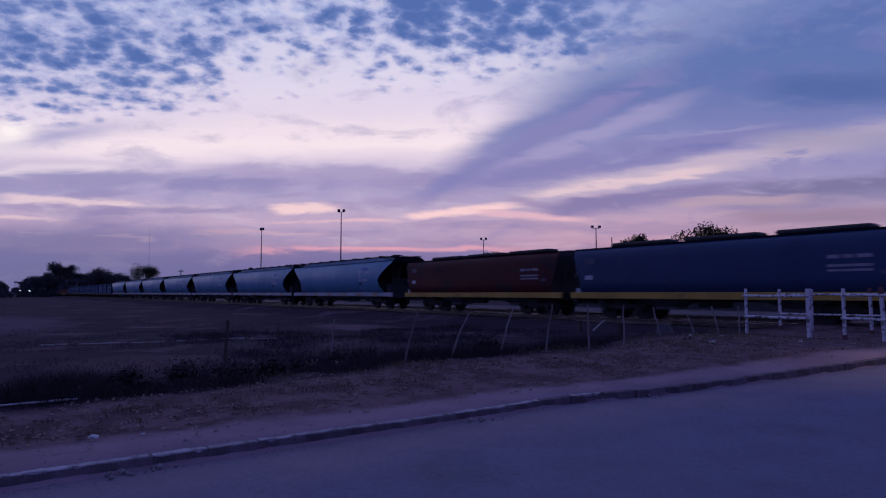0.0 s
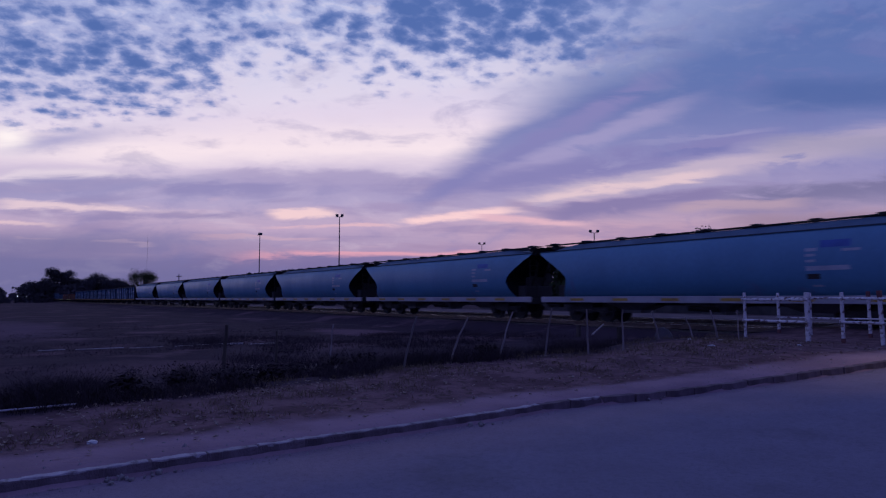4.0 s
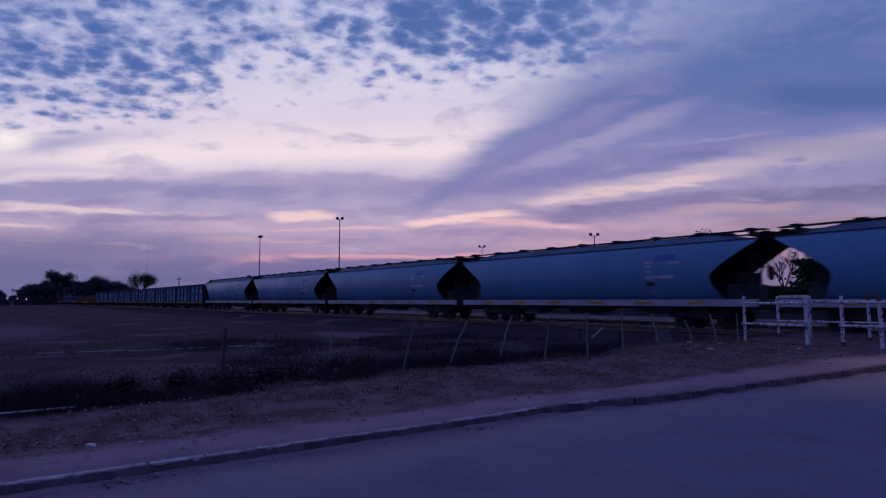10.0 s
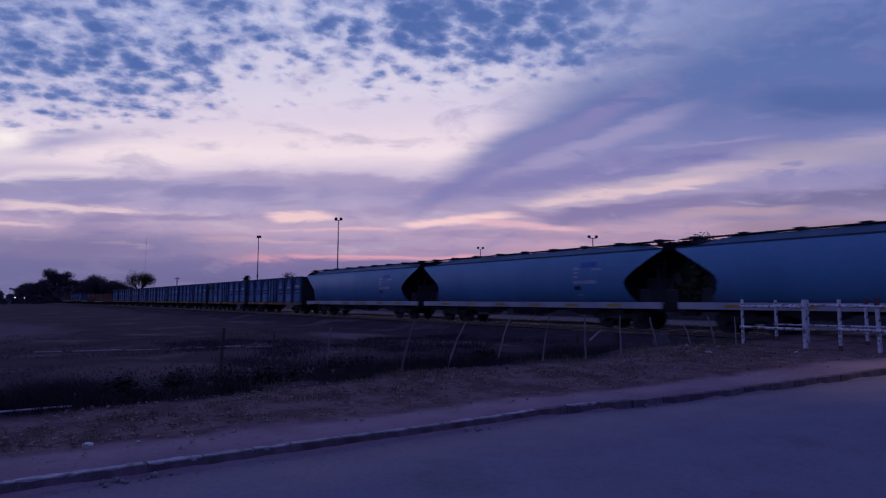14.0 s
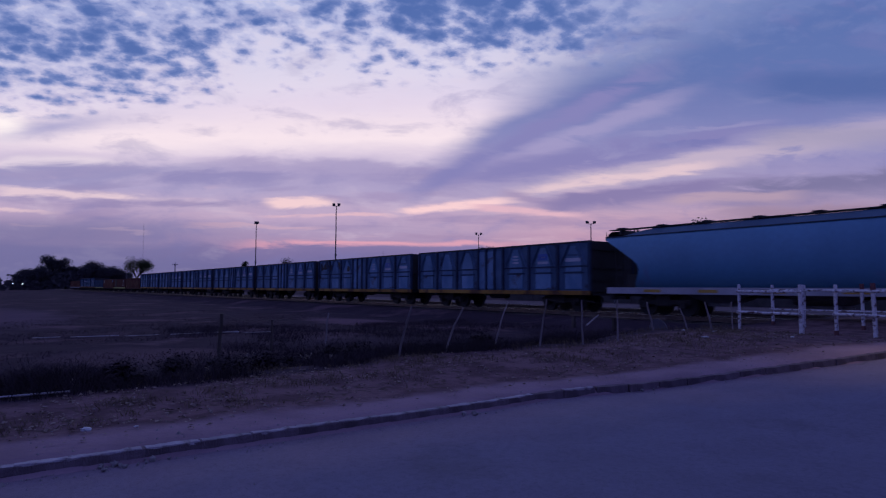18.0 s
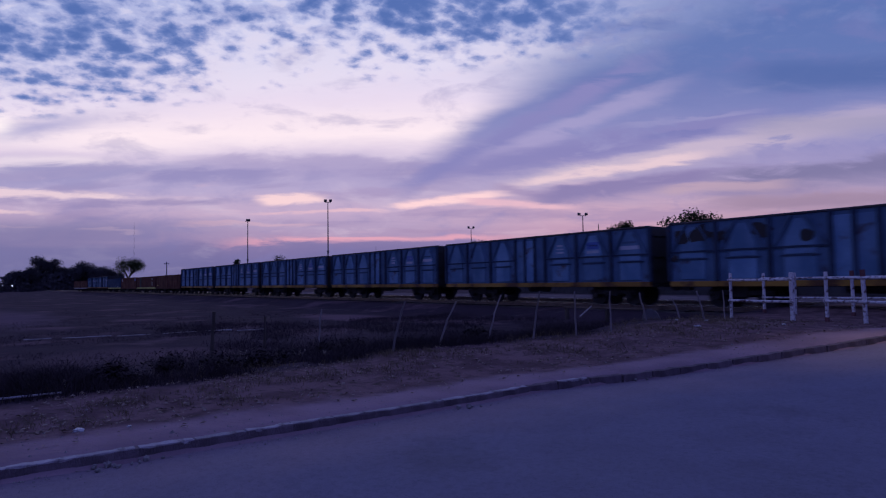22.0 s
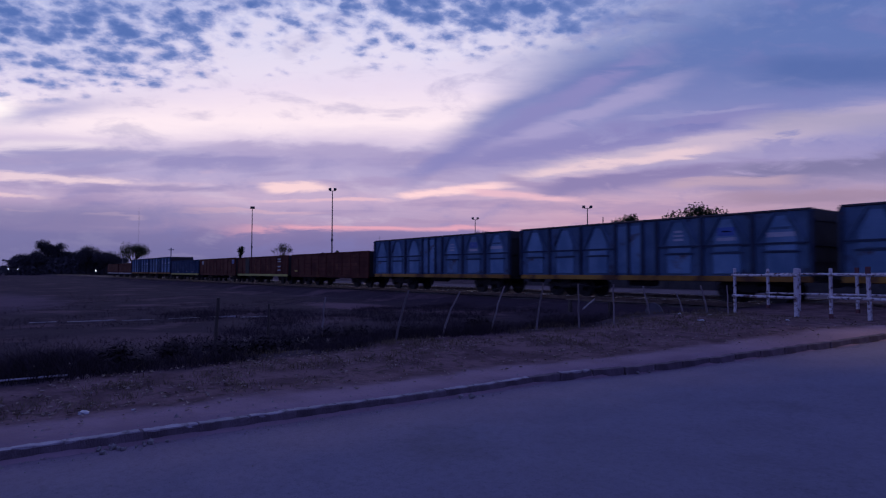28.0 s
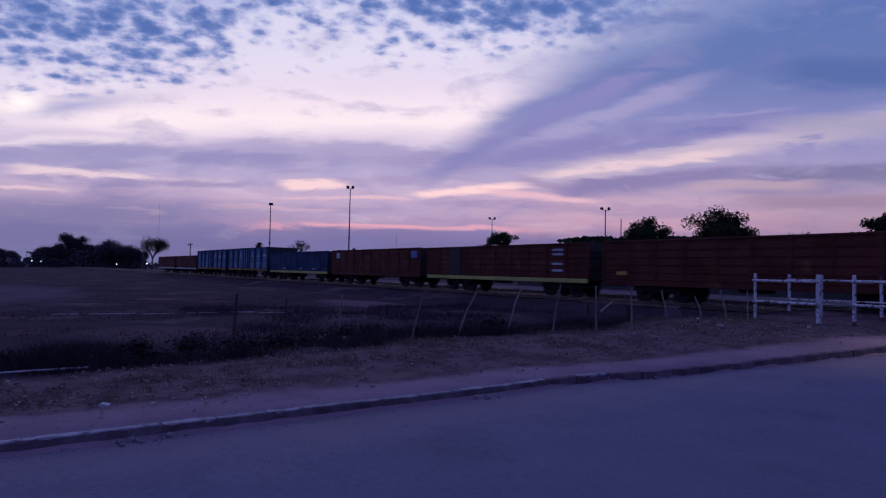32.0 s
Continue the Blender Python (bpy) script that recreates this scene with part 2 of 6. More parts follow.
    heap = k.op("ADD", heap, k.op("MULTIPLY", k.op("SUBTRACT", patches, 0.5), 0.55))
    # thick in the upper left, a second bank high ahead, thinning downwards between
    rim = k.op("SUBTRACT", k.op("ADD", py0, k.op("MULTIPLY", k.op("MAXIMUM", k.op("SUBTRACT", px0, 120.0), 0.0), 0.105)), 222.0)
    first = k.op("MULTIPLY", k.step(px0, 520.0, 120.0), k.step(py0, 235.0, 150.0))
    second = k.op("MULTIPLY", k.op("MULTIPLY", k.step(px0, 540.0, 720.0), k.step(px0, 1240.0, 960.0)), k.step(py0, 150.0, 30.0))
    between = k.op("MULTIPLY", k.step(px0, 340.0, 470.0), k.step(px0, 760.0, 620.0))
    thick = k.op("ADD", k.op("ADD", k.step(rim, 6.0, -150.0, -0.14, 0.20), k.op("MULTIPLY", first, 0.16)), k.op("SUBTRACT", k.op("MULTIPLY", second, 0.29), k.op("MULTIPLY", between, 0.13)))
    heap = k.op("ADD", heap, thick)
    there = k.op("MULTIPLY", k.step(rim, 10.0, -25.0), k.step(px0, 1300.0, 960.0, 0.22, 1.0))
    bright = k.op("MULTIPLY", there, k.op("SUBTRACT", 1.0, right))
    col = k.mix(k.op("MULTIPLY", first, 0.30), col, srgb(150, 162, 214))
    col = k.mix(k.op("MULTIPLY", k.op("MULTIPLY", k.step(heap, -0.30, 0.08), there), 0.45), col, srgb(148, 157, 210))
    col = k.mix(k.op("MULTIPLY", k.op("MULTIPLY", k.step(heap, -0.12, 0.30), there), 0.95), col, k.mix(k.step(heap, 0.08, 0.60), srgb(112, 132, 194), srgb(74, 104, 173)))
    col = k.mix(k.op("MULTIPLY", k.op("MULTIPLY", k.step(heap, -0.14, -0.40), bright), 0.35), col, srgb(228, 222, 242))
    # overhead and behind the light is a plain deepening blue
    col = k.mix(k.step(fwd, 0.45, -0.25), col, srgb(*BEHIND))
    col = k.mix(k.step(Z, 0.0, -0.02), col, srgb(60, 58, 88))
    bg = NT.nodes.new("ShaderNodeBackground")
    NT.links.new(col, bg.inputs[0])
    bg.inputs[1].default_value = 1.0
    out = NT.nodes.new("ShaderNodeOutputWorld")
    NT.links.new(bg.outputs[0], out.inputs[0])


BEHIND = (92, 101, 190)
build_sky()
scene.view_settings.exposure = 0.0

# ---- materials ----


def surf(name, base, other=None, scale=3.0, fine=40.0, rough=0.8, metal=0.0, bump=0.3, depth=0.01, stain=None, stain_at=0.6, stain_scale=1.2,
         random_tint=0.0, stretch=(1, 1, 1), spec=0.5):
    """A surface with broad and fine variation, stains and relief, in the thing's own space."""
    m = bpy.data.materials.new(name)
    m.use_nodes = True
    nt = m.node_tree
    b = nt.nodes["Principled BSDF"]
    tc = nt.nodes.new("ShaderNodeTexCoord")
    mp = nt.nodes.new("ShaderNodeMapping")
    mp.inputs["Scale"].default_value = stretch
    nt.links.new(tc.outputs["Object"], mp.inputs[0])

    def noise_node(sc, det, ro=0.55):
        n = nt.nodes.new("ShaderNodeTexNoise")
        n.inputs["Scale"].default_value, n.inputs["Detail"].default_value, n.inputs["Roughness"].default_value = sc, det, ro
        nt.links.new(mp.outputs[0], n.inputs["Vector"])
        return n.outputs[0]

    def mixer(f, a, c):
        n = nt.nodes.new("ShaderNodeMix")
        n.data_type = "RGBA"
        for k, v in ((0, f), (6, a), (7, c)):
            if isinstance(v, tuple):
                n.inputs[k].default_value = (*v, 1)
            elif isinstance(v, float):
                n.inputs[k].default_value = v
            else:
                nt.links.new(v, n.inputs[k])
        return n.outputs[2]

    def ranged(v, a, c, lo=0.0, hi=1.0):
        n = nt.nodes.new("ShaderNodeMapRange")
        nt.links.new(v, n.inputs[0])
        for k, w in zip((1, 2, 3, 4), (a, c, lo, hi)):
            n.inputs[k].default_value = w
        return n.outputs[0]

    other = other or tuple(c * 0.7 for c in base)
    big, small = noise_node(scale, 4.0), noise_node(fine, 3.0)
    col = mixer(ranged(big, 0.35, 0.65), base, other)
    col = mixer(ranged(small, 0.3, 0.7, 0.0, 0.35), col, tuple(c * 0.55 for c in base))
    if stain:
        col = mixer(ranged(noise_node(stain_scale, 6.0, 0.65), stain_at, stain_at + 0.12), col, stain)
    if random_tint:
        oi = nt.nodes.new("ShaderNodeObjectInfo")
        hs = nt.nodes.new("ShaderNodeHueSaturation")
        nt.links.new(ranged(oi.outputs["Random"], 0.0, 1.0, 1 - random_tint, 1 + random_tint), hs.inputs["Value"])
        nt.links.new(col, hs.inputs["Color"])
        col = hs.outputs[0]
    nt.links.new(col, b.inputs["Base Color"])
    nt.links.new(ranged(big, 0.3, 0.7, max(rough - 0.12, 0.05), min(rough + 0.1, 1.0)), b.inputs["Roughness"])
    b.inputs["Metallic"].default_value = metal
    b.inputs["Specular IOR Level"].default_value = spec
    if bump:
        bn = nt.nodes.new("ShaderNodeBump")
        bn.inputs["Strength"].default_value, bn.inputs["Distance"].default_value = bump, depth
        nt.links.new(small, bn.inputs["Height"])
        nt.links.new(bn.outputs[0], b.inputs["Normal"])
    return m


def glowing(name, colour, strength):
    m = bpy.data.materials.new(name)
    m.use_nodes = True
    b = m.node_tree.nodes["Principled BSDF"]
    b.inputs["Base Color"].default_value = (0.8, 0.8, 0.8, 1)
    b.inputs["Emission Color"].default_value = (*colour, 1)
    b.inputs["Emission Strength"].default_value = strength
    return m


RUST = (0.10, 0.045, 0.02)
M_ASPHALT = surf("asphalt", (0.112, 0.110, 0.168), (0.130, 0.125, 0.182), 0.35, 90, 0.85, spec=0.3, bump=0.5, depth=0.006, stain=(0.09, 0.088, 0.128), stain_at=0.56, stain_scale=0.5)
M_CONCRETE = surf("old_concrete", (0.27, 0.25, 0.24), (0.17, 0.155, 0.145), 2.0, 60, 0.9, bump=0.6, depth=0.01, stain=(0.13, 0.11, 0.10), stain_at=0.58, random_tint=0.2)
M_BALLAST = surf("ballast", (0.10, 0.09, 0.085), (0.06, 0.055, 0.05), 1.2, 22, 0.95, bump=1.0, depth=0.05, spec=0.05)
M_RAIL = surf("rail_steel", (0.16, 0.12, 0.10), (0.10, 0.07, 0.055), 2, 60, 0.6, 0.6)
M_RAILTOP = surf("worn_rail_head", (0.55, 0.54, 0.53), (0.42, 0.41, 0.40), 2, 60, 0.28, 0.9, bump=0.05)
M_SLEEPER = surf("sleeper_wood", (0.07, 0.055, 0.045), (0.05, 0.04, 0.03), 2, 40, 0.95, random_tint=0.25)
M_WOOD = surf("weathered_post", (0.31, 0.27, 0.26), (0.17, 0.145, 0.14), 4, 60, 0.95, bump=0.8, random_tint=0.3, stretch=(1, 1, 0.2))
M_WIRE = surf("fence_wire", (0.12, 0.11, 0.10), None, 4, 60, 0.6, 0.6, bump=0)
M_WHITE = surf("peeling_white_paint", (0.68, 0.67, 0.66), (0.55, 0.54, 0.53), 2.5, 50, 0.7, bump=0.4, stain=(0.10, 0.05, 0.048), stain_at=0.49, stain_scale=11.0)
M_REDPAINT = surf("faded_red_paint", (0.14, 0.045, 0.045), (0.10, 0.04, 0.042), 5, 50, 0.75, stain=(0.5, 0.48, 0.46), stain_at=0.58, stain_scale=8.0)
M_GREY = surf("galvanised_steel", (0.30, 0.30, 0.31), None, 2, 50, 0.5, 0.7, bump=0.1)
M_LAMPBODY = surf("lamp_housing", (0.06, 0.06, 0.065), None, 4, 50, 0.6)
M_LENS = surf("lamp_glass", (0.25, 0.25, 0.27), None, 4, 50, 0.15, bump=0)
M_PALE = surf("pale_blue_wagon_paint", (0.102, 0.285, 0.425), (0.082, 0.235, 0.36), 0.45, 12, 0.42, bump=0.05, stain=(0.12, 0.17, 0.27), stain_at=0.62, stain_scale=0.7, stretch=(1, 1, 0.5))
M_DEEPBLUE = surf("deep_blue_wagon_paint", (0.02, 0.045, 0.11), (0.016, 0.036, 0.088), 0.6, 14, 0.5, spec=0.3, bump=0.05, stain=(0.06, 0.06, 0.08), stain_at=0.62)
M_MAROON = surf("maroon_wagon_paint", (0.08, 0.0125, 0.0145), (0.06, 0.0095, 0.012), 0.6, 14, 0.6, spec=0.2, bump=0.06, stain=(0.028, 0.02, 0.026), stain_at=0.54, stretch=(0.5, 1, 1.3))
M_FADED = surf("faded_lettering_paint", (0.30, 0.27, 0.32), (0.2, 0.18, 0.22), 3, 30, 0.7, bump=0)
M_DULLMARK = surf("dull_violet_mark", (0.10, 0.085, 0.14), None, 3, 30, 0.7, bump=0)
M_GONDOLA = surf("faded_blue_gondola_paint", (0.095, 0.165, 0.245), (0.058, 0.105, 0.165), 0.9, 16, 0.85, spec=0.15, bump=0.1, stain=(0.045, 0.038, 0.045), stain_at=0.58, stain_scale=1.1, random_tint=0.15)
M_GONDOLA_PANEL = surf("pale_blue_pressed_panel", (0.16, 0.285, 0.41), (0.095, 0.19, 0.295), 1.2, 18, 0.75, spec=0.25, bump=0.1, stain=(0.08, 0.065, 0.07), stain_at=0.58, stain_scale=1.7, random_tint=0.2)
M_BROWN = surf("rust_brown_gondola_paint", (0.125, 0.038, 0.026), (0.080, 0.026, 0.019), 0.8, 16, 0.8, spec=0.15, bump=0.15, stain=(0.17, 0.068, 0.036), stain_at=0.58, stain_scale=1.0, random_tint=0.15)
M_NAVY = surf("navy_gondola_paint", (0.040, 0.075, 0.135), (0.026, 0.05, 0.095), 0.8, 16, 0.85, bump=0.1, spec=0.1, stain=RUST, stain_at=0.64, stain_scale=1.6, random_tint=0.15)
M_RIB = surf("grimy_blue_ribs", (0.05, 0.075, 0.115), (0.03, 0.045, 0.07), 1.5, 20, 0.85, bump=0.1, stain=RUST, stain_at=0.62, stain_scale=2.0, spec=0.15)
M_DARK = surf("grimy_black_steel", (0.022, 0.021, 0.022), (0.035, 0.03, 0.027), 2, 40, 0.8, bump=0.3)
M_CHUTE = surf("grey_chute_steel", (0.16, 0.16, 0.17), (0.11, 0.105, 0.10), 2, 30, 0.7)
M_STRIPE = surf("off_white_stripe", (0.42, 0.42, 0.43), (0.30, 0.30, 0.31), 1.0, 25, 0.6, bump=0.05, stain=(0.28, 0.24, 0.20), stain_at=0.62)
M_YELLOW = surf("worn_yellow_stripe", (0.48, 0.30, 0.045), (0.36, 0.22, 0.035), 0.9, 22, 0.65, bump=0.05, stain=(0.16, 0.08, 0.035), stain_at=0.60, stain_scale=1.4)
M_LIME = surf("yellow_green_stripe", (0.46, 0.47, 0.10), (0.36, 0.36, 0.08), 0.9, 22, 0.65, bump=0.05, stain=(0.2, 0.15, 0.06), stain_at=0.62, stain_scale=1.4)
M_SILL = surf("rusty_orange_yellow_sill", (0.40, 0.22, 0.035), (0.26, 0.13, 0.025), 0.5, 22, 0.7, bump=0.05, stain=(0.10, 0.045, 0.02), stain_at=0.50, stain_scale=1.1, spec=0.3)
M_PLATE = surf("pale_lettering_panel", (0.45, 0.48, 0.53), (0.33, 0.36, 0.41), 2, 40, 0.6, bump=0)
M_BLUEMARK = surf("blue_emblem_paint", (0.05, 0.13, 0.42), None, 2, 40, 0.5, bump=0)
M_BARK = surf("bark", (0.06, 0.05, 0.042), (0.04, 0.033, 0.028), 3, 30, 0.95, bump=0.8, stretch=(1, 1, 0.3), spec=0.05)
M_LEAF = surf("dark_leaves", (0.045, 0.065, 0.028), (0.03, 0.045, 0.02), 0.6, 8, 0.7, bump=0, spec=0.05)
M_GRASS = surf("dry_grass", (0.20, 0.155, 0.10), (0.12, 0.095, 0.06), 0.5, 9, 0.9, bump=0, spec=0.05)
M_WEED = surf("dark_weeds", (0.062, 0.047, 0.052), (0.036, 0.028, 0.032), 0.5, 9, 0.9, bump=0, spec=0.05)
# leaf colour lifted to grey: distance haze is mixed into it
M_FARLEAF = surf("hazed_far_leaves", (0.095, 0.09, 0.095), (0.08, 0.076, 0.08), 0.6, 8, 0.9, bump=0, spec=0.05)
M_LITTER_LEAF = surf("fallen_leaves", (0.30, 0.235, 0.185), (0.19, 0.14, 0.11), 6, 30, 0.9, bump=0)
M_PAPER = surf("white_plastic_litter", (0.5, 0.5, 0.5), None, 6, 40, 0.5, bump=0)
M_WALL = surf("dull_render", (0.055, 0.052, 0.052), (0.04, 0.038, 0.037), 1, 30, 0.9)
M_ROOF = surf("sheet_roof", (0.15, 0.15, 0.155), (0.11, 0.105, 0.10), 1, 30, 0.5, 0.4)
M_GLOW_WARM = glowing("warm_lamp_glow", (1.0, 0.75, 0.35), 6.0)
M_GLOW_WHITE = glowing("white_lamp_glow", (0.85, 0.93, 1.0), 4.0)


# ---- mesh helpers ----


def part(name, bm, material, parent, label="", smooth=False):
    """Links a bmesh as one mesh object under a thing or part (or at top level)."""
    me = bpy.data.meshes.new(name)
    bm.to_mesh(me)
    bm.free()
    me.materials.append(material)
    if smooth:
        for p in me.polygons:
            p.use_smooth = True
    ob = new(name, me)
    ob.parent = parent
    return tagged(ob, label) if label else ob


def again(name, src, parent, m):
    """One more alike piece on the same mesh."""
    ob = new(name, src.data)
    ob.parent, ob.matrix_basis = parent, m
    return ob


def thing(name, label, category, group="", kind="", m=None):
    ob = new(name)
    if m is not None:
        ob.matrix_basis = m
    return tagged(ob, label, category, group, kind)


def boxes(*specs, bevel=0.0):
    """One bmesh of bevelled blocks, each (x0, x1, y0, y1, z0, z1)."""
    bm = bmesh.new()
    for x0, x1, y0, y1, z0, z1 in specs:
        m = Matrix.Translation(((x0 + x1) / 2, (y0 + y1) / 2, (z0 + z1) / 2)) @ Matrix.Diagonal((x1 - x0, y1 - y0, z1 - z0, 1))
        bmesh.ops.create_cube(bm, size=1, matrix=m)
    if bevel:
        bmesh.ops.bevel(bm, geom=bm.edges[:], offset=bevel, segments=1, affect="EDGES")
    return bm


def rod(bm, a, b, r0, r1=None, n=6, cap=True):
    """A tapered rod from a to b, into bm."""
    a, b = Vector(a), Vector(b)
    r1 = r0 if r1 is None else r1
    d = b - a
    if d.length < 1e-6:
        return bm
    m = Matrix.Translation((a + b) / 2) @ d.to_track_quat("Z", "Y").to_matrix().to_4x4()
    bmesh.ops.create_cone(bm, cap_ends=cap, segments=n, radius1=r0, radius2=r1, depth=d.length, matrix=m)
    return bm


def bent_rod(bm, pts, r0, r1, n=6):
    """A tapered rod through several points."""
    k = len(pts) - 1
    for i in range(k):
        rod(bm, pts[i], pts[i + 1], r0 + (r1 - r0) * i / k, r0 + (r1 - r0) * (i + 1) / k, n)
    return bm


def from_lists(verts, faces):
    bm = bmesh.new()
    vs = [bm.verts.new(v) for v in verts]
    for f in faces:
        bm.faces.new([vs[i] for i in f])
    return bm


def mesh_of(name, verts, faces, material, parent=None, smooth=False):
    """A mesh straight from lists, for things of very many pieces."""
    me = bpy.data.meshes.new(name)
    me.from_pydata(verts, [], faces)
    me.materials.append(material)
    if smooth:
        me.polygons.foreach_set("use_smooth", [True] * len(me.polygons))
    me.update()
    ob = new(name, me)
    ob.parent = parent
    return ob

# ---- the lie of the land ----
TRACK_Y, RAIL_Z = 22.0, 0.55


def ease(v, a, b):
    t = min(max((v - a) / (b - a), 0.0), 1.0)
    return t * t * (3 - 2 * t)


def kerb_x(y):
    """The road's edge: straight, then drawn in towards the crossing."""
    return -6.33 + (0.30 * max(y - 6.2, 0.0) - 0.07 * max(y - 12.0, 0.0)) * (ease(y, 5.5, 8.0)) if y < 40 else -6.33 + 0.30 * 33.8 - 0.07 * 28


def bank_x(y):
    """The edge of the verge, where it falls away to the weeds of the ditch."""
    if y < 6.7:
        return -9.4 - 0.2 * (max(y, -6.0) - 0.9)
    return -10.56 + 0.40 * (min(y, 11.0) - 6.7) - 0.10 * max(min(y, 16.0) - 11.0, 0.0)


def rise(y):
    """The road and its verge climb to the level of the rails."""
    return 0.46 * ease(y, 5.0, 16.0)


def land(x, y):
    """Height of the ground."""
    over = abs(y - TRACK_Y)
    up = rise(y) if y < 30 else 0.46 * ease(y, 60.0, 34.0)
    d = bank_x(y) - x
    out = ease(d, 0.2, 3.2)
    field = 0.02 - 0.34 * ease(d, 0.2, 1.6) * (1 - ease(d, 3.0, 7.0)) * (1 - ease(y, 13, 18))
    z = up * (1 - out) + field * out
    z += 0.10 * (1 - out) * ease(kerb_x(y) - x, -0.02, 0.10)
    z += 0.06 * ease(kerb_x(y) - x, 1.2, 3.0) * (1 - out)
    z -= 0.13 * ease(y, 13.0, 16.6) * (1 - ease(y, 19.4, 21.0)) * ease(kerb_x(y) - x, 0.3, 1.6)
    bank = 0.36 * (1 - ease(over, 2.0, 4.6))
    z = max(z, bank) if x < 14 else max(up, bank)
    if x < kerb_x(y) - 0.8:
        z += 0.05 * noise.noise((x * 0.35, y * 0.35, 0)) + 0.02 * noise.noise((x * 1.7, y * 1.7, 3))
    return z


def lines_between(*spans):
    out = []
    for a, b, s in spans:
        n = max(1, round((b - a) / s))
        out += [a + (b - a) * i / n for i in range(n)]
    return out + [spans[-1][1]]


def build_ground():
    xs = lines_between((-4000, -800, 400), (-800, -200, 60), (-200, -60, 10), (-60, -26, 2), (-26, -4, 0.3), (-4, 14, 0.8), (14, 60, 6), (60, 400, 50), (400, 4000, 600))
    ys = lines_between((-4000, -400, 600), (-400, -60, 40), (-60, -8, 4), (-8, -1, 0.7), (-1, 20, 0.3), (20, 32, 0.6), (32, 80, 4), (80, 400, 30), (400, 4000, 500))
    verts, faces = [], []
    for y in ys:
        for x in xs:
            z = land(x, y)
            if kerb_x(y) + 0.05 < x < kerb_x(y) + 11.5:
                z -= 0.12          # under the road
            verts.append((x, y, z))
    w = len(xs)
    for j in range(len(ys) - 1):
        for i in range(w - 1):
            faces.append((j * w + i, j * w + i + 1, j * w + w + i + 1, j * w + w + i))
    ob = mesh_of("ground", verts, faces, M_GROUND, smooth=True)
    for name, far in (("verge", bank_x), ("strip", kerb_x)):
        at = ob.data.attributes.new(name, "FLOAT", "POINT")
        at.data.foreach_set("value", [min(max(x - far(y), -9.0), 9.0) for x, y, _ in verts])
    tagged(ob, "dry dusty ground with sparse dead grass beside the railway", "ground", kind="structure")


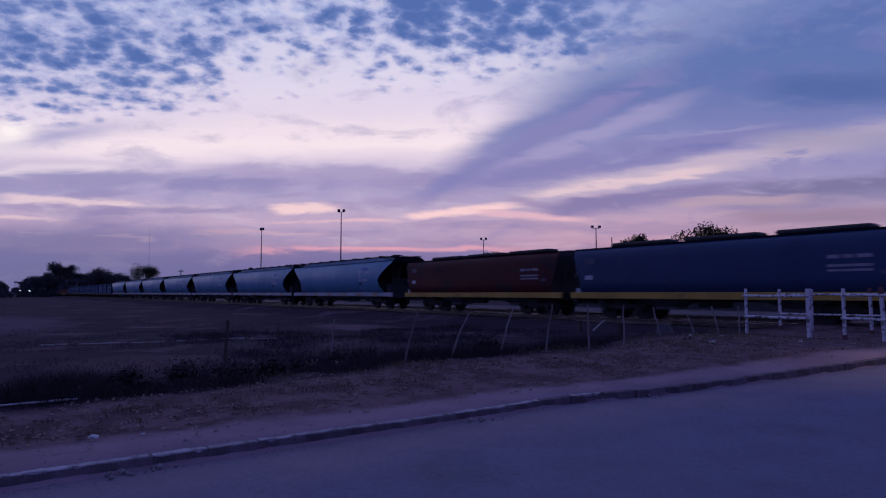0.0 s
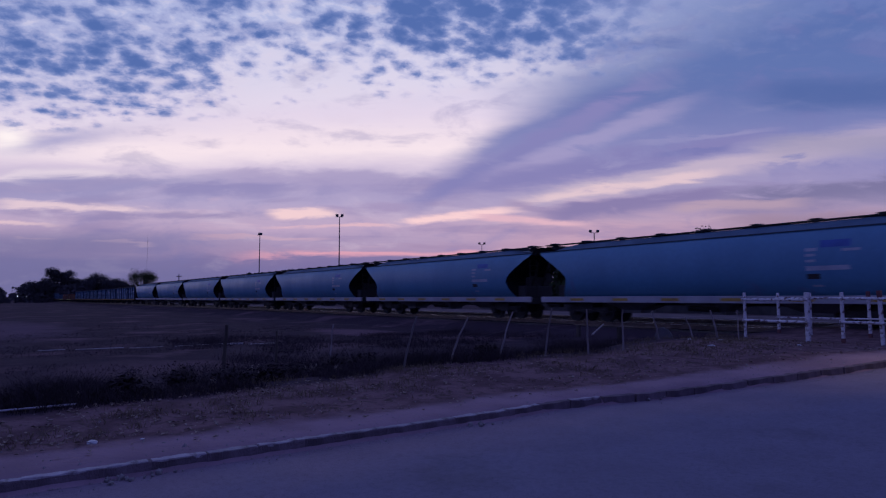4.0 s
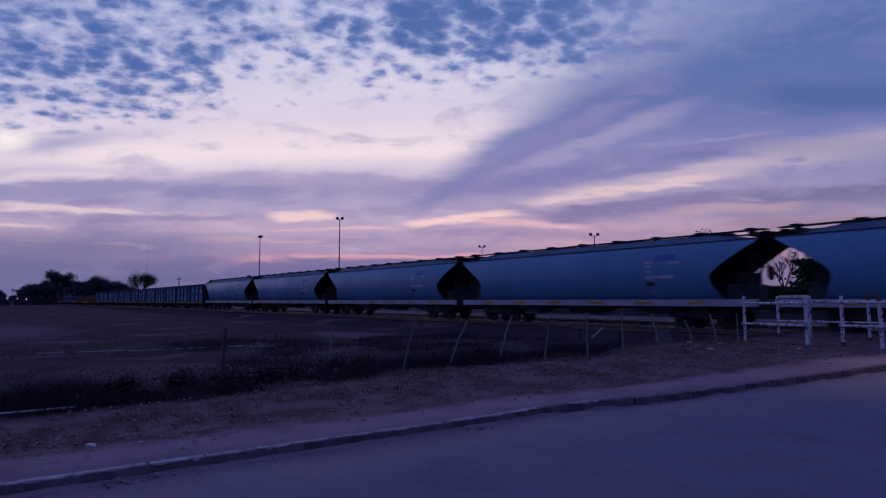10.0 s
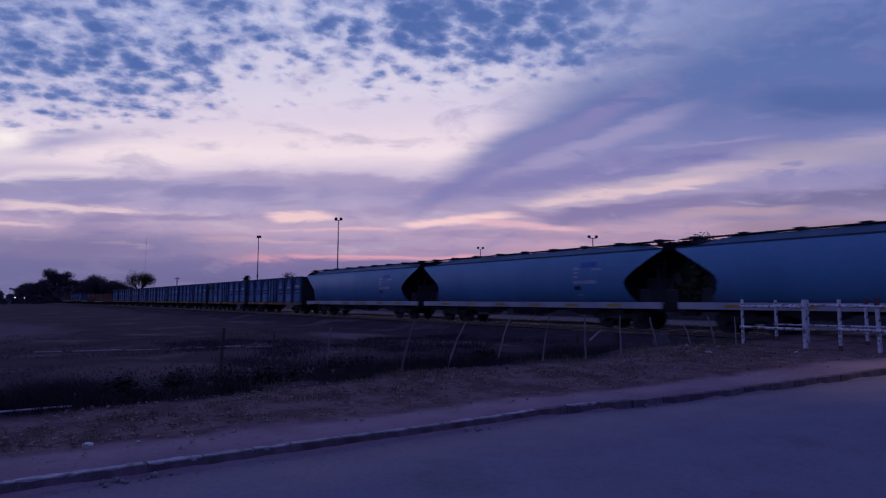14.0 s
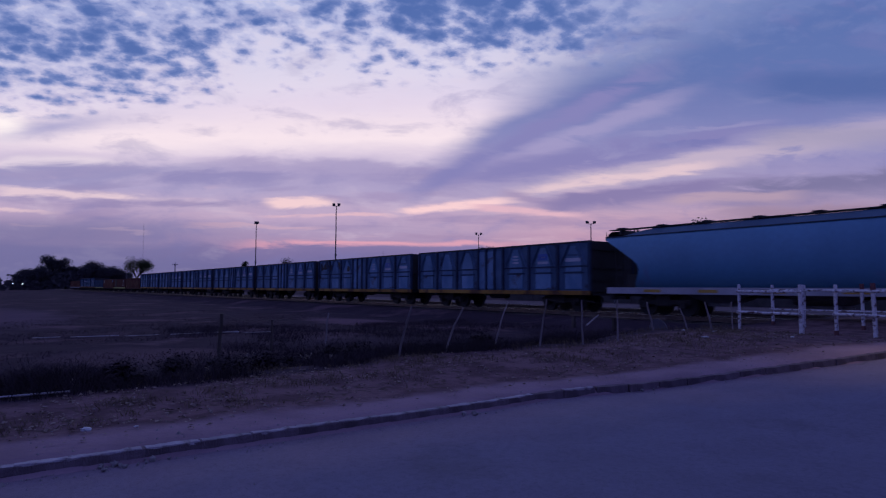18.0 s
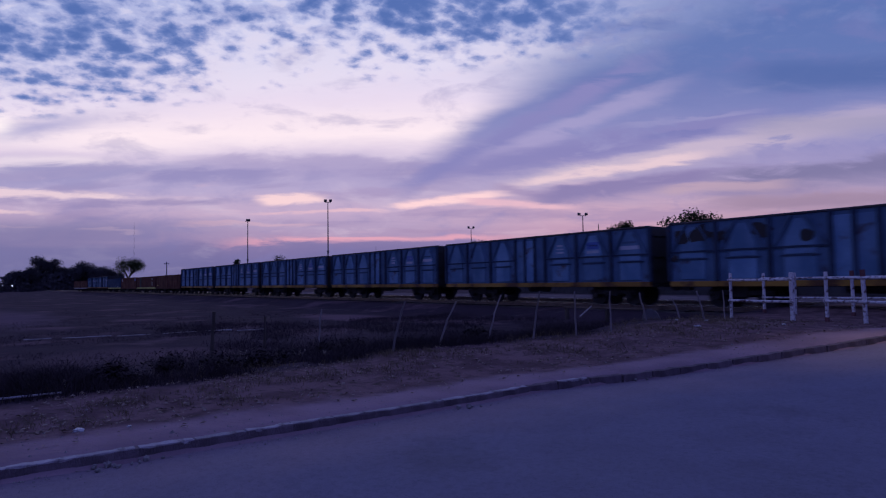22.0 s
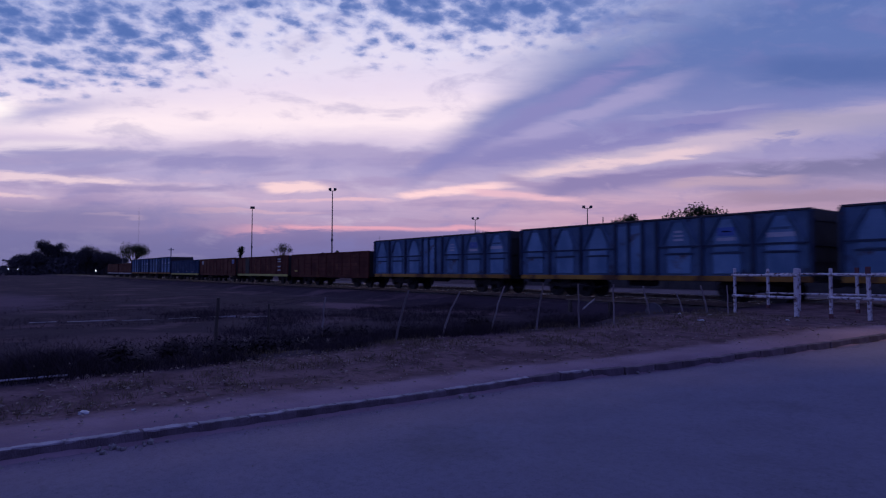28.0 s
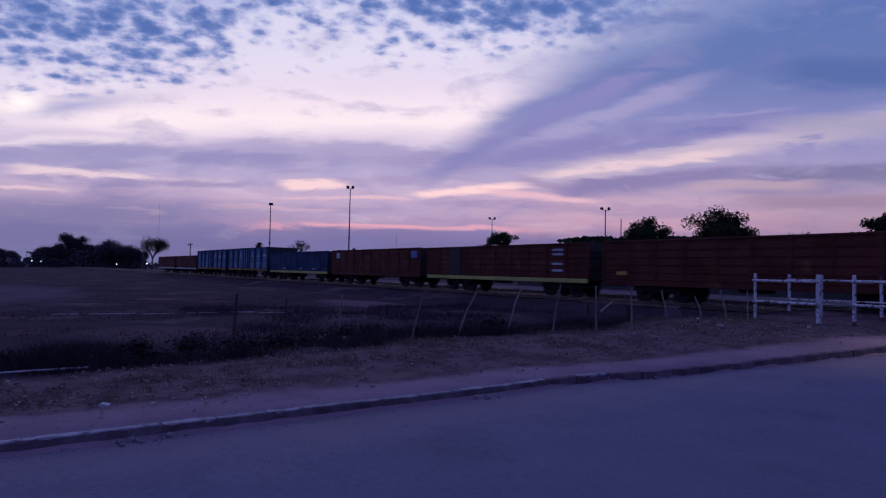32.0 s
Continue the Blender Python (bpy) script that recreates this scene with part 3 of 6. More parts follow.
def ground_material():
    """Dirt near the road, dark dry grass in the field; they meet along an uneven edge."""
    m = surf("dry_ground", (0.058, 0.041, 0.054), (0.033, 0.024, 0.033), 0.22, 14, 0.97, bump=0.8, depth=0.03, stain=(0.125, 0.080, 0.093), stain_at=0.52, stain_scale=0.22, spec=0.03)
    nt = m.node_tree
    b = nt.nodes["Principled BSDF"]
    old = b.inputs["Base Color"].links[0].from_socket
    tc = nt.nodes.new("ShaderNodeTexCoord")
    sep = nt.nodes.new("ShaderNodeSeparateXYZ")
    nt.links.new(tc.outputs["Object"], sep.inputs[0])

    def op(kind, a, c):
        n = nt.nodes.new("ShaderNodeMath")
        n.operation = kind
        for i, v in enumerate((a, c)):
            if isinstance(v, (int, float)):
                n.inputs[i].default_value = v
            else:
                nt.links.new(v, n.inputs[i])
        return n.outputs[0]

    def noisy(sc, amp):
        n = nt.nodes.new("ShaderNodeTexNoise")
        n.inputs["Scale"].default_value, n.inputs["Detail"].default_value = sc, 5.0
        nt.links.new(tc.outputs["Object"], n.inputs["Vector"])
        return op("MULTIPLY", op("SUBTRACT", n.outputs[0], 0.5), amp)

    def sm(v, a, c):
        n = nt.nodes.new("ShaderNodeMapRange")
        n.interpolation_type = "SMOOTHSTEP"
        nt.links.new(v, n.inputs[0])
        n.inputs[1].default_value, n.inputs[2].default_value = a, c
        return n.outputs[0]

    def mx(f, a, c):
        n = nt.nodes.new("ShaderNodeMix")
        n.data_type = "RGBA"
        nt.links.new(f, n.inputs[0])
        for k, v in ((6, a), (7, c)):
            if isinstance(v, tuple):
                n.inputs[k].default_value = (*v, 1)
            else:
                nt.links.new(v, n.inputs[k])
        return n.outputs[2]

    def of(name):
        n = nt.nodes.new("ShaderNodeAttribute")
        n.attribute_name = name
        return n.outputs["Fac"]

    # verge: how far from the bank's edge towards the road
    verge = sm(op("ADD", of("verge"), noisy(1.1, 1.5)), -0.2, 0.35)
    verge_col = mx(sm(noisy(2.2, 1.0), -0.12, 0.15), (0.172, 0.108, 0.113), (0.100, 0.061, 0.066))
    verge_col = mx(sm(noisy(7.0, 1.0), 0.02, 0.2), verge_col, (0.07, 0.05, 0.045))
    col = mx(verge, old, verge_col)
    # the trodden strip along the kerb
    path = sm(op("ADD", of("strip"), noisy(1.3, 0.9)), -1.25, -0.75)
    path_col = mx(sm(noisy(1.1, 1.0), -0.15, 0.15), (0.278, 0.195, 0.220), (0.220, 0.152, 0.172))
    col = mx(path, col, path_col)
    # bare lighter patches in the field
    def patch(cx, cy, rx, ry, f, rgb):
        nonlocal col
        dx, dy = op("DIVIDE", op("SUBTRACT", sep.outputs[0], cx), rx), op("DIVIDE", op("SUBTRACT", sep.outputs[1], cy), ry)
        q = op("ADD", op("MULTIPLY", dx, dx), op("MULTIPLY", dy, dy))
        col = mx(op("MULTIPLY", op("SUBTRACT", 1.0, sm(op("ADD", q, noisy(0.5, 1.6)), 0.2, 1.2)), f), col, rgb)

    patch(-26.0, 13.8, 5.0, 1.8, 0.8, (0.16, 0.098, 0.115))
    patch(-40.0, 0.0, 14.0, 4.0, 0.7, (0.125, 0.085, 0.11))
    patch(-15.5, 3.0, 2.2, 2.4, 0.6, (0.115, 0.075, 0.085))
    patch(-19.0, 8.6, 2.5, 1.6, 0.6, (0.12, 0.078, 0.09))
    # the bare gravel yard beyond the tracks
    across = op("ADD", sep.outputs[1], noisy(0.25, 3.0))
    yard = op("MULTIPLY", sm(across, 29.5, 31.5), op("SUBTRACT", 1.0, sm(across, 51.0, 54.0)))
    col = mx(yard, col, mx(sm(noisy(0.5, 1.0), -0.15, 0.15), (0.135, 0.108, 0.118), (0.085, 0.07, 0.078)))
    nt.links.new(col, b.inputs["Base Color"])
    return m


M_GROUND = ground_material()
build_ground()


def dusty_asphalt():
    """Asphalt with dust gathered towards the kerb."""
    m = M_ASPHALT
    nt = m.node_tree
    b = nt.nodes["Principled BSDF"]
    old = b.inputs["Base Color"].links[0].from_socket
    at = nt.nodes.new("ShaderNodeAttribute")
    at.attribute_name = "strip"
    tc = nt.nodes.new("ShaderNodeTexCoord")
    nz = nt.nodes.new("ShaderNodeTexNoise")
    nz.inputs["Scale"].default_value, nz.inputs["Detail"].default_value = 0.9, 6.0
    nt.links.new(tc.outputs["Object"], nz.inputs["Vector"])
    ad = nt.nodes.new("ShaderNodeMath")
    ad.operation, ad.inputs[1].default_value = "MULTIPLY_ADD", 2.2
    nt.links.new(nz.outputs[0], ad.inputs[0])
    nt.links.new(at.outputs["Fac"], ad.inputs[2])
    mr = nt.nodes.new("ShaderNodeMapRange")
    mr.interpolation_type = "SMOOTHSTEP"
    nt.links.new(ad.outputs[0], mr.inputs[0])
    for i, v in ((1, 0.9), (2, 3.3), (3, 0.5), (4, 0.0)):
        mr.inputs[i].default_value = v
    mx = nt.nodes.new("ShaderNodeMix")
    mx.data_type = "RGBA"
    nt.links.new(mr.outputs[0], mx.inputs[0])
    nt.links.new(old, mx.inputs[6])
    mx.inputs[7].default_value = (0.225, 0.15, 0.16, 1)
    col = mx.outputs[2]
    for sc, det, lo, hi, dark in ((1.4, 5.0, 0.40, 0.62, 0.07), (16.0, 3.0, 0.45, 0.68, 0.10), (60.0, 2.0, 0.58, 0.72, 0.30)):
        nz = nt.nodes.new("ShaderNodeTexNoise")
        nz.inputs["Scale"].default_value, nz.inputs["Detail"].default_value = sc, det
        nt.links.new(tc.outputs["Object"], nz.inputs["Vector"])
        mr = nt.nodes.new("ShaderNodeMapRange")
        nt.links.new(nz.outputs[0], mr.inputs[0])
        for i, v in ((1, lo), (2, hi), (3, 1.0 + dark * 0.4), (4, 1.0 - dark)):
            mr.inputs[i].default_value = v
        hs = nt.nodes.new("ShaderNodeHueSaturation")
        nt.links.new(mr.outputs[0], hs.inputs["Value"])
        nt.links.new(col, hs.inputs["Color"])
        col = hs.outputs[0]
    nt.links.new(col, b.inputs["Base Color"])
    return m


def build_road():
    """Asphalt carriageway, cambered, rising to the crossing."""
    ys = lines_between((-60, -6, 6), (-6, 19.8, 0.6))
    verts, faces = [], []
    n = 12
    for y in ys:
        x0 = kerb_x(y) + 0.02
        for i in range(n + 1):
            u = i / n
            verts.append((x0 + u * 11.2, y, rise(y) + 0.02 + 0.09 * math.sin(math.pi * u) - 0.03))
    for j in range(len(ys) - 1):
        for i in range(n):
            a = j * (n + 1) + i
            faces.append((a, a + 1, a + n + 2, a + n + 1))
    ob = mesh_of("road", verts, faces, dusty_asphalt(), smooth=True)
    at = ob.data.attributes.new("strip", "FLOAT", "POINT")
    at.data.foreach_set("value", [min(x - kerb_x(y), 9.0) for x, y, _ in verts])
    tagged(ob, "worn dark asphalt road climbing to the level crossing", "road", kind="structure")


build_road()


def build_kerb():
    """Low concrete kerb, stone by stone, chipped and half buried."""
    kerb = thing("kerb", "low chipped concrete kerb along the road", "kerb", kind="structure")
    rng = random.Random(3)
    shapes, edges = [], []
    for v in range(6):
        bm = boxes((-0.10, 0.02, -0.504, 0.504, -0.15, 0.10), bevel=0.006)
        bmesh.ops.subdivide_edges(bm, edges=[e for e in bm.edges if e.calc_length() > 0.5], cuts=4)
        for w in bm.verts:
            if w.co.z > 0.0 and abs(w.co.y) < 0.4:
                w.co += Vector((rng.uniform(-0.010, 0.008), 0, rng.uniform(-0.016, 0.003)))
        me = bpy.data.meshes.new("kerb_stone")
        bm.to_mesh(me)
        bm.free()
        me.materials.append(M_KERB)
        shapes.append(me)
        bm = boxes((-0.085, 0.014, -0.512, 0.512, 0.085, 0.114), bevel=0.004)
        bmesh.ops.subdivide_edges(bm, edges=[e for e in bm.edges if e.calc_length() > 0.5], cuts=7)
        for w in bm.verts:
            w.co += Vector((rng.uniform(-0.008, 0.004), 0, rng.uniform(-0.010, 0.002) - 0.006))
        me = bpy.data.meshes.new("kerb_edge")
        bm.to_mesh(me)
        bm.free()
        me.materials.append(M_KERB_EDGE)
        edges.append(me)
    y = -7.0
    while y < 19.0:
        ob = new("kerb_stone", shapes[rng.randrange(6)])
        ob.parent = kerb
        turn = -math.degrees(math.atan2(kerb_x(y + 0.25) - kerb_x(y - 0.25), 0.5))
        sunk = 0.012 * noise.noise((y * 0.6, 0, 5)) - 0.003
        ob.matrix_basis = pose(kerb_x(y) + rng.uniform(-0.003, 0.003), y, rise(y) + sunk, math.degrees(math.atan(rise(y + 0.5) - rise(y - 0.5))) + rng.uniform(-0.1, 0.1), rng.uniform(-0.6, 0.6), turn + rng.uniform(-0.1, 0.1)) @ Matrix.Diagonal((1, 0.5, 1, 1))
        if rng.random() < (0.97 if y < 7.4 else 0.12):
            cap = new("kerb_edge", edges[rng.randrange(6)])
            ln = rng.uniform(0.92, 1.0) if y < 7.4 else rng.uniform(0.3, 0.8)
            cap.parent, cap.matrix_basis = kerb, ob.matrix_basis @ Matrix.Translation((0, rng.uniform(-0.5, 0.5) * (1 - ln), 0)) @ Matrix.Diagonal((1, ln, 1, 1))
        y += 0.5


# grimy stone, darkened further to carry the shade of the road face
M_KERB = surf("grimy_shaded_kerb_concrete", (0.185, 0.145, 0.160), (0.125, 0.098, 0.108), 3.0, 40, 0.95, bump=0.8, depth=0.02, stain=(0.095, 0.075, 0.08), stain_at=0.55, random_tint=0.15, spec=0.1)
M_KERB_EDGE = surf("worn_lime_edge", (0.40, 0.37, 0.38), (0.27, 0.245, 0.25), 2.0, 40, 0.95, bump=0.6, stain=(0.13, 0.11, 0.11), stain_at=0.54, stain_scale=3.0, random_tint=0.2, spec=0.1)
build_kerb()


def build_track(y0, name, first, last, near):
    """Ballast bed, two rails and, near the crossing, each sleeper."""
    tr = thing(name, "single railway track of worn steel rails on wooden sleepers", "railway track", kind="structure")
    prof = ((-1.9, 0.10), (-1.35, 0.36), (1.35, 0.36), (1.9, 0.10))
    xs = lines_between((first, -60, 20), (-60, last, 1.2))
    verts, faces = [], []
    rng = random.Random(5)
    for x in xs:
        for dy, z in prof:
            verts.append((x, y0 + dy + rng.uniform(-0.06, 0.06), z + rng.uniform(-0.015, 0.02)))
    for j in range(len(xs) - 1):
        for i in range(3):
            a = j * 4 + i
            faces.append((a, a + 4, a + 5, a + 1))
    b = mesh_of("ballast_bed", verts, faces, M_BALLAST, tr)
    for side in (-0.53, 0.53):
        part("rail", boxes((first, last, y0 + side - 0.07, y0 + side + 0.07, 0.40, 0.42), (first, last, y0 + side - 0.012, y0 + side + 0.012, 0.42, 0.52),
                           (first, last, y0 + side - 0.035, y0 + side + 0.035, 0.51, 0.545)), M_RAIL, tr)
        part("rail_head", boxes((first, last, y0 + side - 0.028, y0 + side + 0.028, 0.5452, RAIL_Z)), M_RAILTOP, tr, "bright worn running surface")
    src = None
    x = near[0]
    while x < near[1]:
        m = pose(x, y0 + rng.uniform(-0.03, 0.03), 0.36, 0, 0, rng.uniform(-1.5, 1.5))
        if src is None:
            src = part("sleeper", boxes((-0.11, 0.11, -0.95, 0.95, -0.09, 0.04), bevel=0.012), M_SLEEPER, tr)
            src.matrix_basis = m
        else:
            again("sleeper", src, tr, m)
        x += 0.65


build_track(TRACK_Y, "main_track", -900.0, 120.0, (-60.0, -2.0))
build_track(TRACK_Y + 5.2, "siding_track", -600.0, 120.0, (-40.0, -4.0))

# ---- the train ----
WHEEL = 0.42
TRAIN = []          # (wagon, place of its middle along the train)


def run(t):
    """Metres that the train has rolled by t seconds."""
    u = t / 32.0
    return 237.567 * u - 15.738 * u ** 2 + 39.435 * u ** 3 - 19.161 * u ** 4


def build_bogie(wagon, x):
    """Two-axle bogie as one part with its wheelsets below it."""
    b = part("bogie", boxes((-1.15, 1.15, -0.86, -0.76, 0.42, 0.62), (-1.15, 1.15, 0.76, 0.86, 0.42, 0.62),
                            (-0.32, 0.32, -0.90, 0.90, 0.36, 0.80), (-0.98, -0.72, -0.92, -0.74, 0.28, 0.56), (0.72, 0.98, -0.92, -0.74, 0.28, 0.56),
                            (-0.98, -0.72, 0.74, 0.92, 0.28, 0.56), (0.72, 0.98, 0.74, 0.92, 0.28, 0.56), bevel=0.03), M_DARK, wagon, "grimy black cast steel bogie")
    b.matrix_basis = pose(x, 0, 0)
    for dx in (-0.86, 0.86):
        bm = bmesh.new()
        rod(bm, (0, -0.8, 0), (0, 0.8, 0), 0.07, n=8)
        for s in (-1, 1):
            rod(bm, (0, s * 0.47, 0), (0, s * 0.60, 0), WHEEL, WHEEL, 20)
            rod(bm, (0, s * 0.45, 0), (0, s * 0.47, 0), 0.45, 0.45, 20)
            rod(bm, (0, s * 0.60, 0), (0, s * 0.63, 0), 0.16, 0.12, 10)
            for k in range(4):
                a = k * math.pi / 2
                rod(bm, (0.26 * math.cos(a), s * 0.595, 0.26 * math.sin(a)), (0.26 * math.cos(a), s * 0.615, 0.26 * math.sin(a)), 0.05, 0.05, 6)
        ws = part("wheelset", bm, M_DARK, b)
        ws.matrix_basis = pose(dx, 0, WHEEL)
    return b


def build_coupler(wagon, x, s):
    part("coupler", boxes((min(x, x + s * 0.75), max(x, x + s * 0.75), -0.09, 0.09, 0.62, 0.82), (min(x + s * 0.55, x + s * 0.8), max(x + s * 0.55, x + s * 0.8), -0.16, 0.16, 0.58, 0.86), bevel=0.02),
         M_DARK, wagon, "rusty automatic coupler")


def build_underframe(wagon, half, z):
    part("underframe", boxes((-half, half, -0.22, 0.22, 0.72, z), (-half, -half + 0.22, -1.25, 1.25, 0.74, z), (half - 0.22, half, -1.25, 1.25, 0.74, z),
                             (-half + 2.2, -half + 2.45, -1.2, 1.2, 0.78, z), (half - 2.45, half - 2.2, -1.2, 1.2, 0.78, z)), M_DARK, wagon)
    part("brake_cylinder", rod(bmesh.new(), (-0.9, -0.55, 0.68), (0.3, -0.55, 0.68), 0.17, n=12), M_DARK, wagon)
    for sx in (-half + 2.3, half - 2.3):
        build_bogie(wagon, sx)
    for s in (-1, 1):
        build_coupler(wagon, s * half, s)


def along(profile, z):
    """Half-width of a cross-section at height z."""
    for (y0, z0), (y1, z1) in zip(profile, profile[1:]):
        if z0 <= z <= z1:
            return y0 + (y1 - y0) * (z - z0) / max(z1 - z0, 1e-6)
    return profile[-1][0]


def decal(wagon, name, profile, x0, x1, z0, z1, material, label=""):
    """A painted panel that lies on the curved side facing the road."""
    n = 4
    verts, faces = [], []
    for i in range(n + 1):
        z = z0 + (z1 - z0) * i / n
        y = -along(profile, z) - 0.008
        verts += [(x0, y, z), (x1, y, z)]
    for i in range(n):
        faces.append((2 * i, 2 * i + 1, 2 * i + 3, 2 * i + 2))
    return part(name, from_lists(verts, faces), material, wagon, label)


PEAR = ((1.02, 1.06), (1.20, 1.23), (1.34, 1.50), (1.385, 1.67), (1.42, 1.84), (1.437, 2.00), (1.45, 2.18), (1.44, 2.49), (1.39, 2.81), (1.31, 3.04), (1.25, 3.15), (1.10, 3.28), (0.86, 3.42), (0.40, 3.45), (0.0, 3.46))


def pear_end(z):
    """How far the body reaches at height z: its ends slope in towards the frame."""
    if z >= 3.1:
        return 8.05
    bow = math.sqrt((z - 1.85) ** 2 + 0.09) - 0.3       # rounded where the slopes meet
    return 6.36 + (1.78 if z >= 1.85 else 0.75) * bow


def build_pale_hopper(m):
    w = thing("hopper_wagon", "pale blue round-bodied grain hopper wagon with white side sill", "freight wagon", "pale blue hopper wagons of the train", m=m)
    pts = list(PEAR) + [(-y, z) for y, z in reversed(PEAR[:-1])]
    cols = 25
    verts, faces, roof = [], [], []
    for i in range(cols):
        u = -1 + 2 * i / (cols - 1)
        for y, z in pts:
            drop = 0.26 * ease(abs(u), 0.74, 1.0) * ease(z, 3.1, 3.40)
            verts.append((u * pear_end(z), y, z - drop))
    n = len(pts)
    for i in range(cols - 1):
        for j in range(n - 1):
            a = i * n + j
            (roof if 10 <= j < n - 11 else faces).append((a, a + 1, a + n + 1, a + n))
    part("body", from_lists(verts, faces), M_PALE, w, smooth=True)
    part("roof", from_lists(verts, roof), M_PALE_ROOF, w, "blue roof darkened against the skylight", smooth=True)
    # sloping ends: their shade is put into the near-black colour
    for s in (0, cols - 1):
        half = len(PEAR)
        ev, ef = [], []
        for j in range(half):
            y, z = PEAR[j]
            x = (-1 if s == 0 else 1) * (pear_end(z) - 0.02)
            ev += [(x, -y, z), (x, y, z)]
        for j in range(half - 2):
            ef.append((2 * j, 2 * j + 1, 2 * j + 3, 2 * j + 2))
        part("end_slope", from_lists(ev, ef), M_PALE_END, w, "sloping end sheet, near-black for its shade")
    # side sill with reflective patches
    for s in (-1, 1):
        part("side_sill", boxes((-8.0, 8.0, s * 1.26 - 0.05, s * 1.26 + 0.05, 0.83, 1.085), bevel=0.012), M_STRIPE, w, "off-white painted side sill")
    for x in (-6.2, -3.9, -1.6, 0.8, 3.1, 5.4):
        part("reflector_patch", boxes((x, x + 0.75, -1.318, -1.312, 0.90, 1.01)), M_YELLOW, w, "worn yellow reflective patch")
    # ridge along the eaves, roof walk and hatches
    for s in (-1, 1):
        part("eaves_angle", boxes((-8.03, 8.03, s * 1.265 - 0.03, s * 1.265 + 0.03, 3.13, 3.165)), M_EAVES, w)
    for s in (-1, 1):
        part("roof_walk", boxes((-8.15, 8.15, s * 0.72 - 0.17, s * 0.72 + 0.17, 3.46, 3.495)), M_DARK, w, "dark steel roof walkway")
    for k in range(9):
        x = -7.6 + k * 1.9
        part("walk_bracket", boxes((x - 0.04, x + 0.04, -0.90, 0.90, 3.26 if k in (0, 8) else 3.34, 3.459), (x - 0.17, x + 0.17, -0.92, -0.50, 3.496, 3.545), bevel=0.01), M_DARK, w)
    for k in range(4):
        x = -5.7 + k * 3.8
        part("hatch", boxes((x - 0.8, x + 0.8, -0.34, 0.34, 3.42, 3.53), bevel=0.05), M_DARK, w, "dark roof loading hatch")
    # painted marks
    for x0, x1, z0, z1, mt, lb in ((4.15, 5.0, 2.56, 2.78, M_BLUEMARK, "blue painted emblem"), (3.72, 4.05, 2.46, 2.56, M_PLATE, ""), (3.72, 4.0, 2.30, 2.38, M_PLATE, ""),
                                   (3.72, 4.0, 2.12, 2.20, M_PLATE, ""), (4.75, 5.25, 2.42, 2.50, M_PLATE, ""), (3.72, 4.95, 1.86, 2.0, M_PLATE, ""), (3.72, 4.1, 1.60, 1.76, M_DARK, ""),
                                   (3.85, 4.15, 1.36, 1.42, M_PLATE, "")):
        decal(w, "painted_mark", PEAR, x0, x1, z0, z1, mt, lb)
    # discharge chutes
    for x in (-3.6, 0.0, 3.6):
        v = []
        for z, ax, ay in ((1.05, 1.55, 1.15), (0.52, 0.45, 0.45), (0.40, 0.45, 0.45)):
            v += [(x - ax, -ay, z), (x + ax, -ay, z), (x + ax, ay, z), (x - ax, ay, z)]
        f = [(i + 4 * k, (i + 1) % 4 + 4 * k, (i + 1) % 4 + 4 * k + 4, i + 4 * k + 4) for k in range(2) for i in range(4)] + [(8, 9, 10, 11)]
        part("discharge_chute", from_lists(v, f), M_CHUTE, w, "grey sheet discharge chute")
    # end platforms: posts, ladder, hand wheel
    for s in (-1, 1):
        part("end_platform", boxes((min(s * 6.3, s * 7.85), max(s * 6.3, s * 7.85), -1.25, 1.25, 0.98, 1.05)), M_DARK, w)
        lo, hi = sorted((s * 6.75, s * 7.25))
        part("valve_gear", boxes((lo, hi, -0.95, 0.95, 1.05, 1.62), (lo + 0.1, hi - 0.1, -0.55, 0.80, 1.62, 2.05), bevel=0.03), M_DARK, w, "grimy brake gear under the end slope")
        bm = bmesh.new()
        for y in (-1.05, -0.6):
            rod(bm, (s * 7.7, y, 1.05), (s * 7.7, y, 3.1), 0.022, n=5)
        for k in range(7):
            rod(bm, (s * 7.7, -1.05, 1.25 + k * 0.27), (s * 7.7, -0.6, 1.25 + k * 0.27), 0.015, n=5)
        part("ladder", bm, M_DARK, w)
        bm = bmesh.new()
        for y in (-0.35, 0.35):
            rod(bm, (s * 6.9, y, 1.05), (s * 7.6, y, 2.75), 0.05, n=6)
        part("end_strut", bm, M_DARK, w)
    bm = bmesh.new()
    rod(bm, (7.72, 0.2, 2.0), (7.78, 0.2, 2.0), 0.24, 0.24, 14)
    part("hand_wheel", bm, M_DARK, w)
    build_underframe(w, 7.95, 1.0)
    return w


BOXY = ((1.30, 1.08), (1.40, 1.22), (1.42, 1.5), (1.42, 2.45), (1.40, 2.66), (1.32, 2.82), (1.18, 2.93), (0.75, 3.0), (0.0, 3.04))


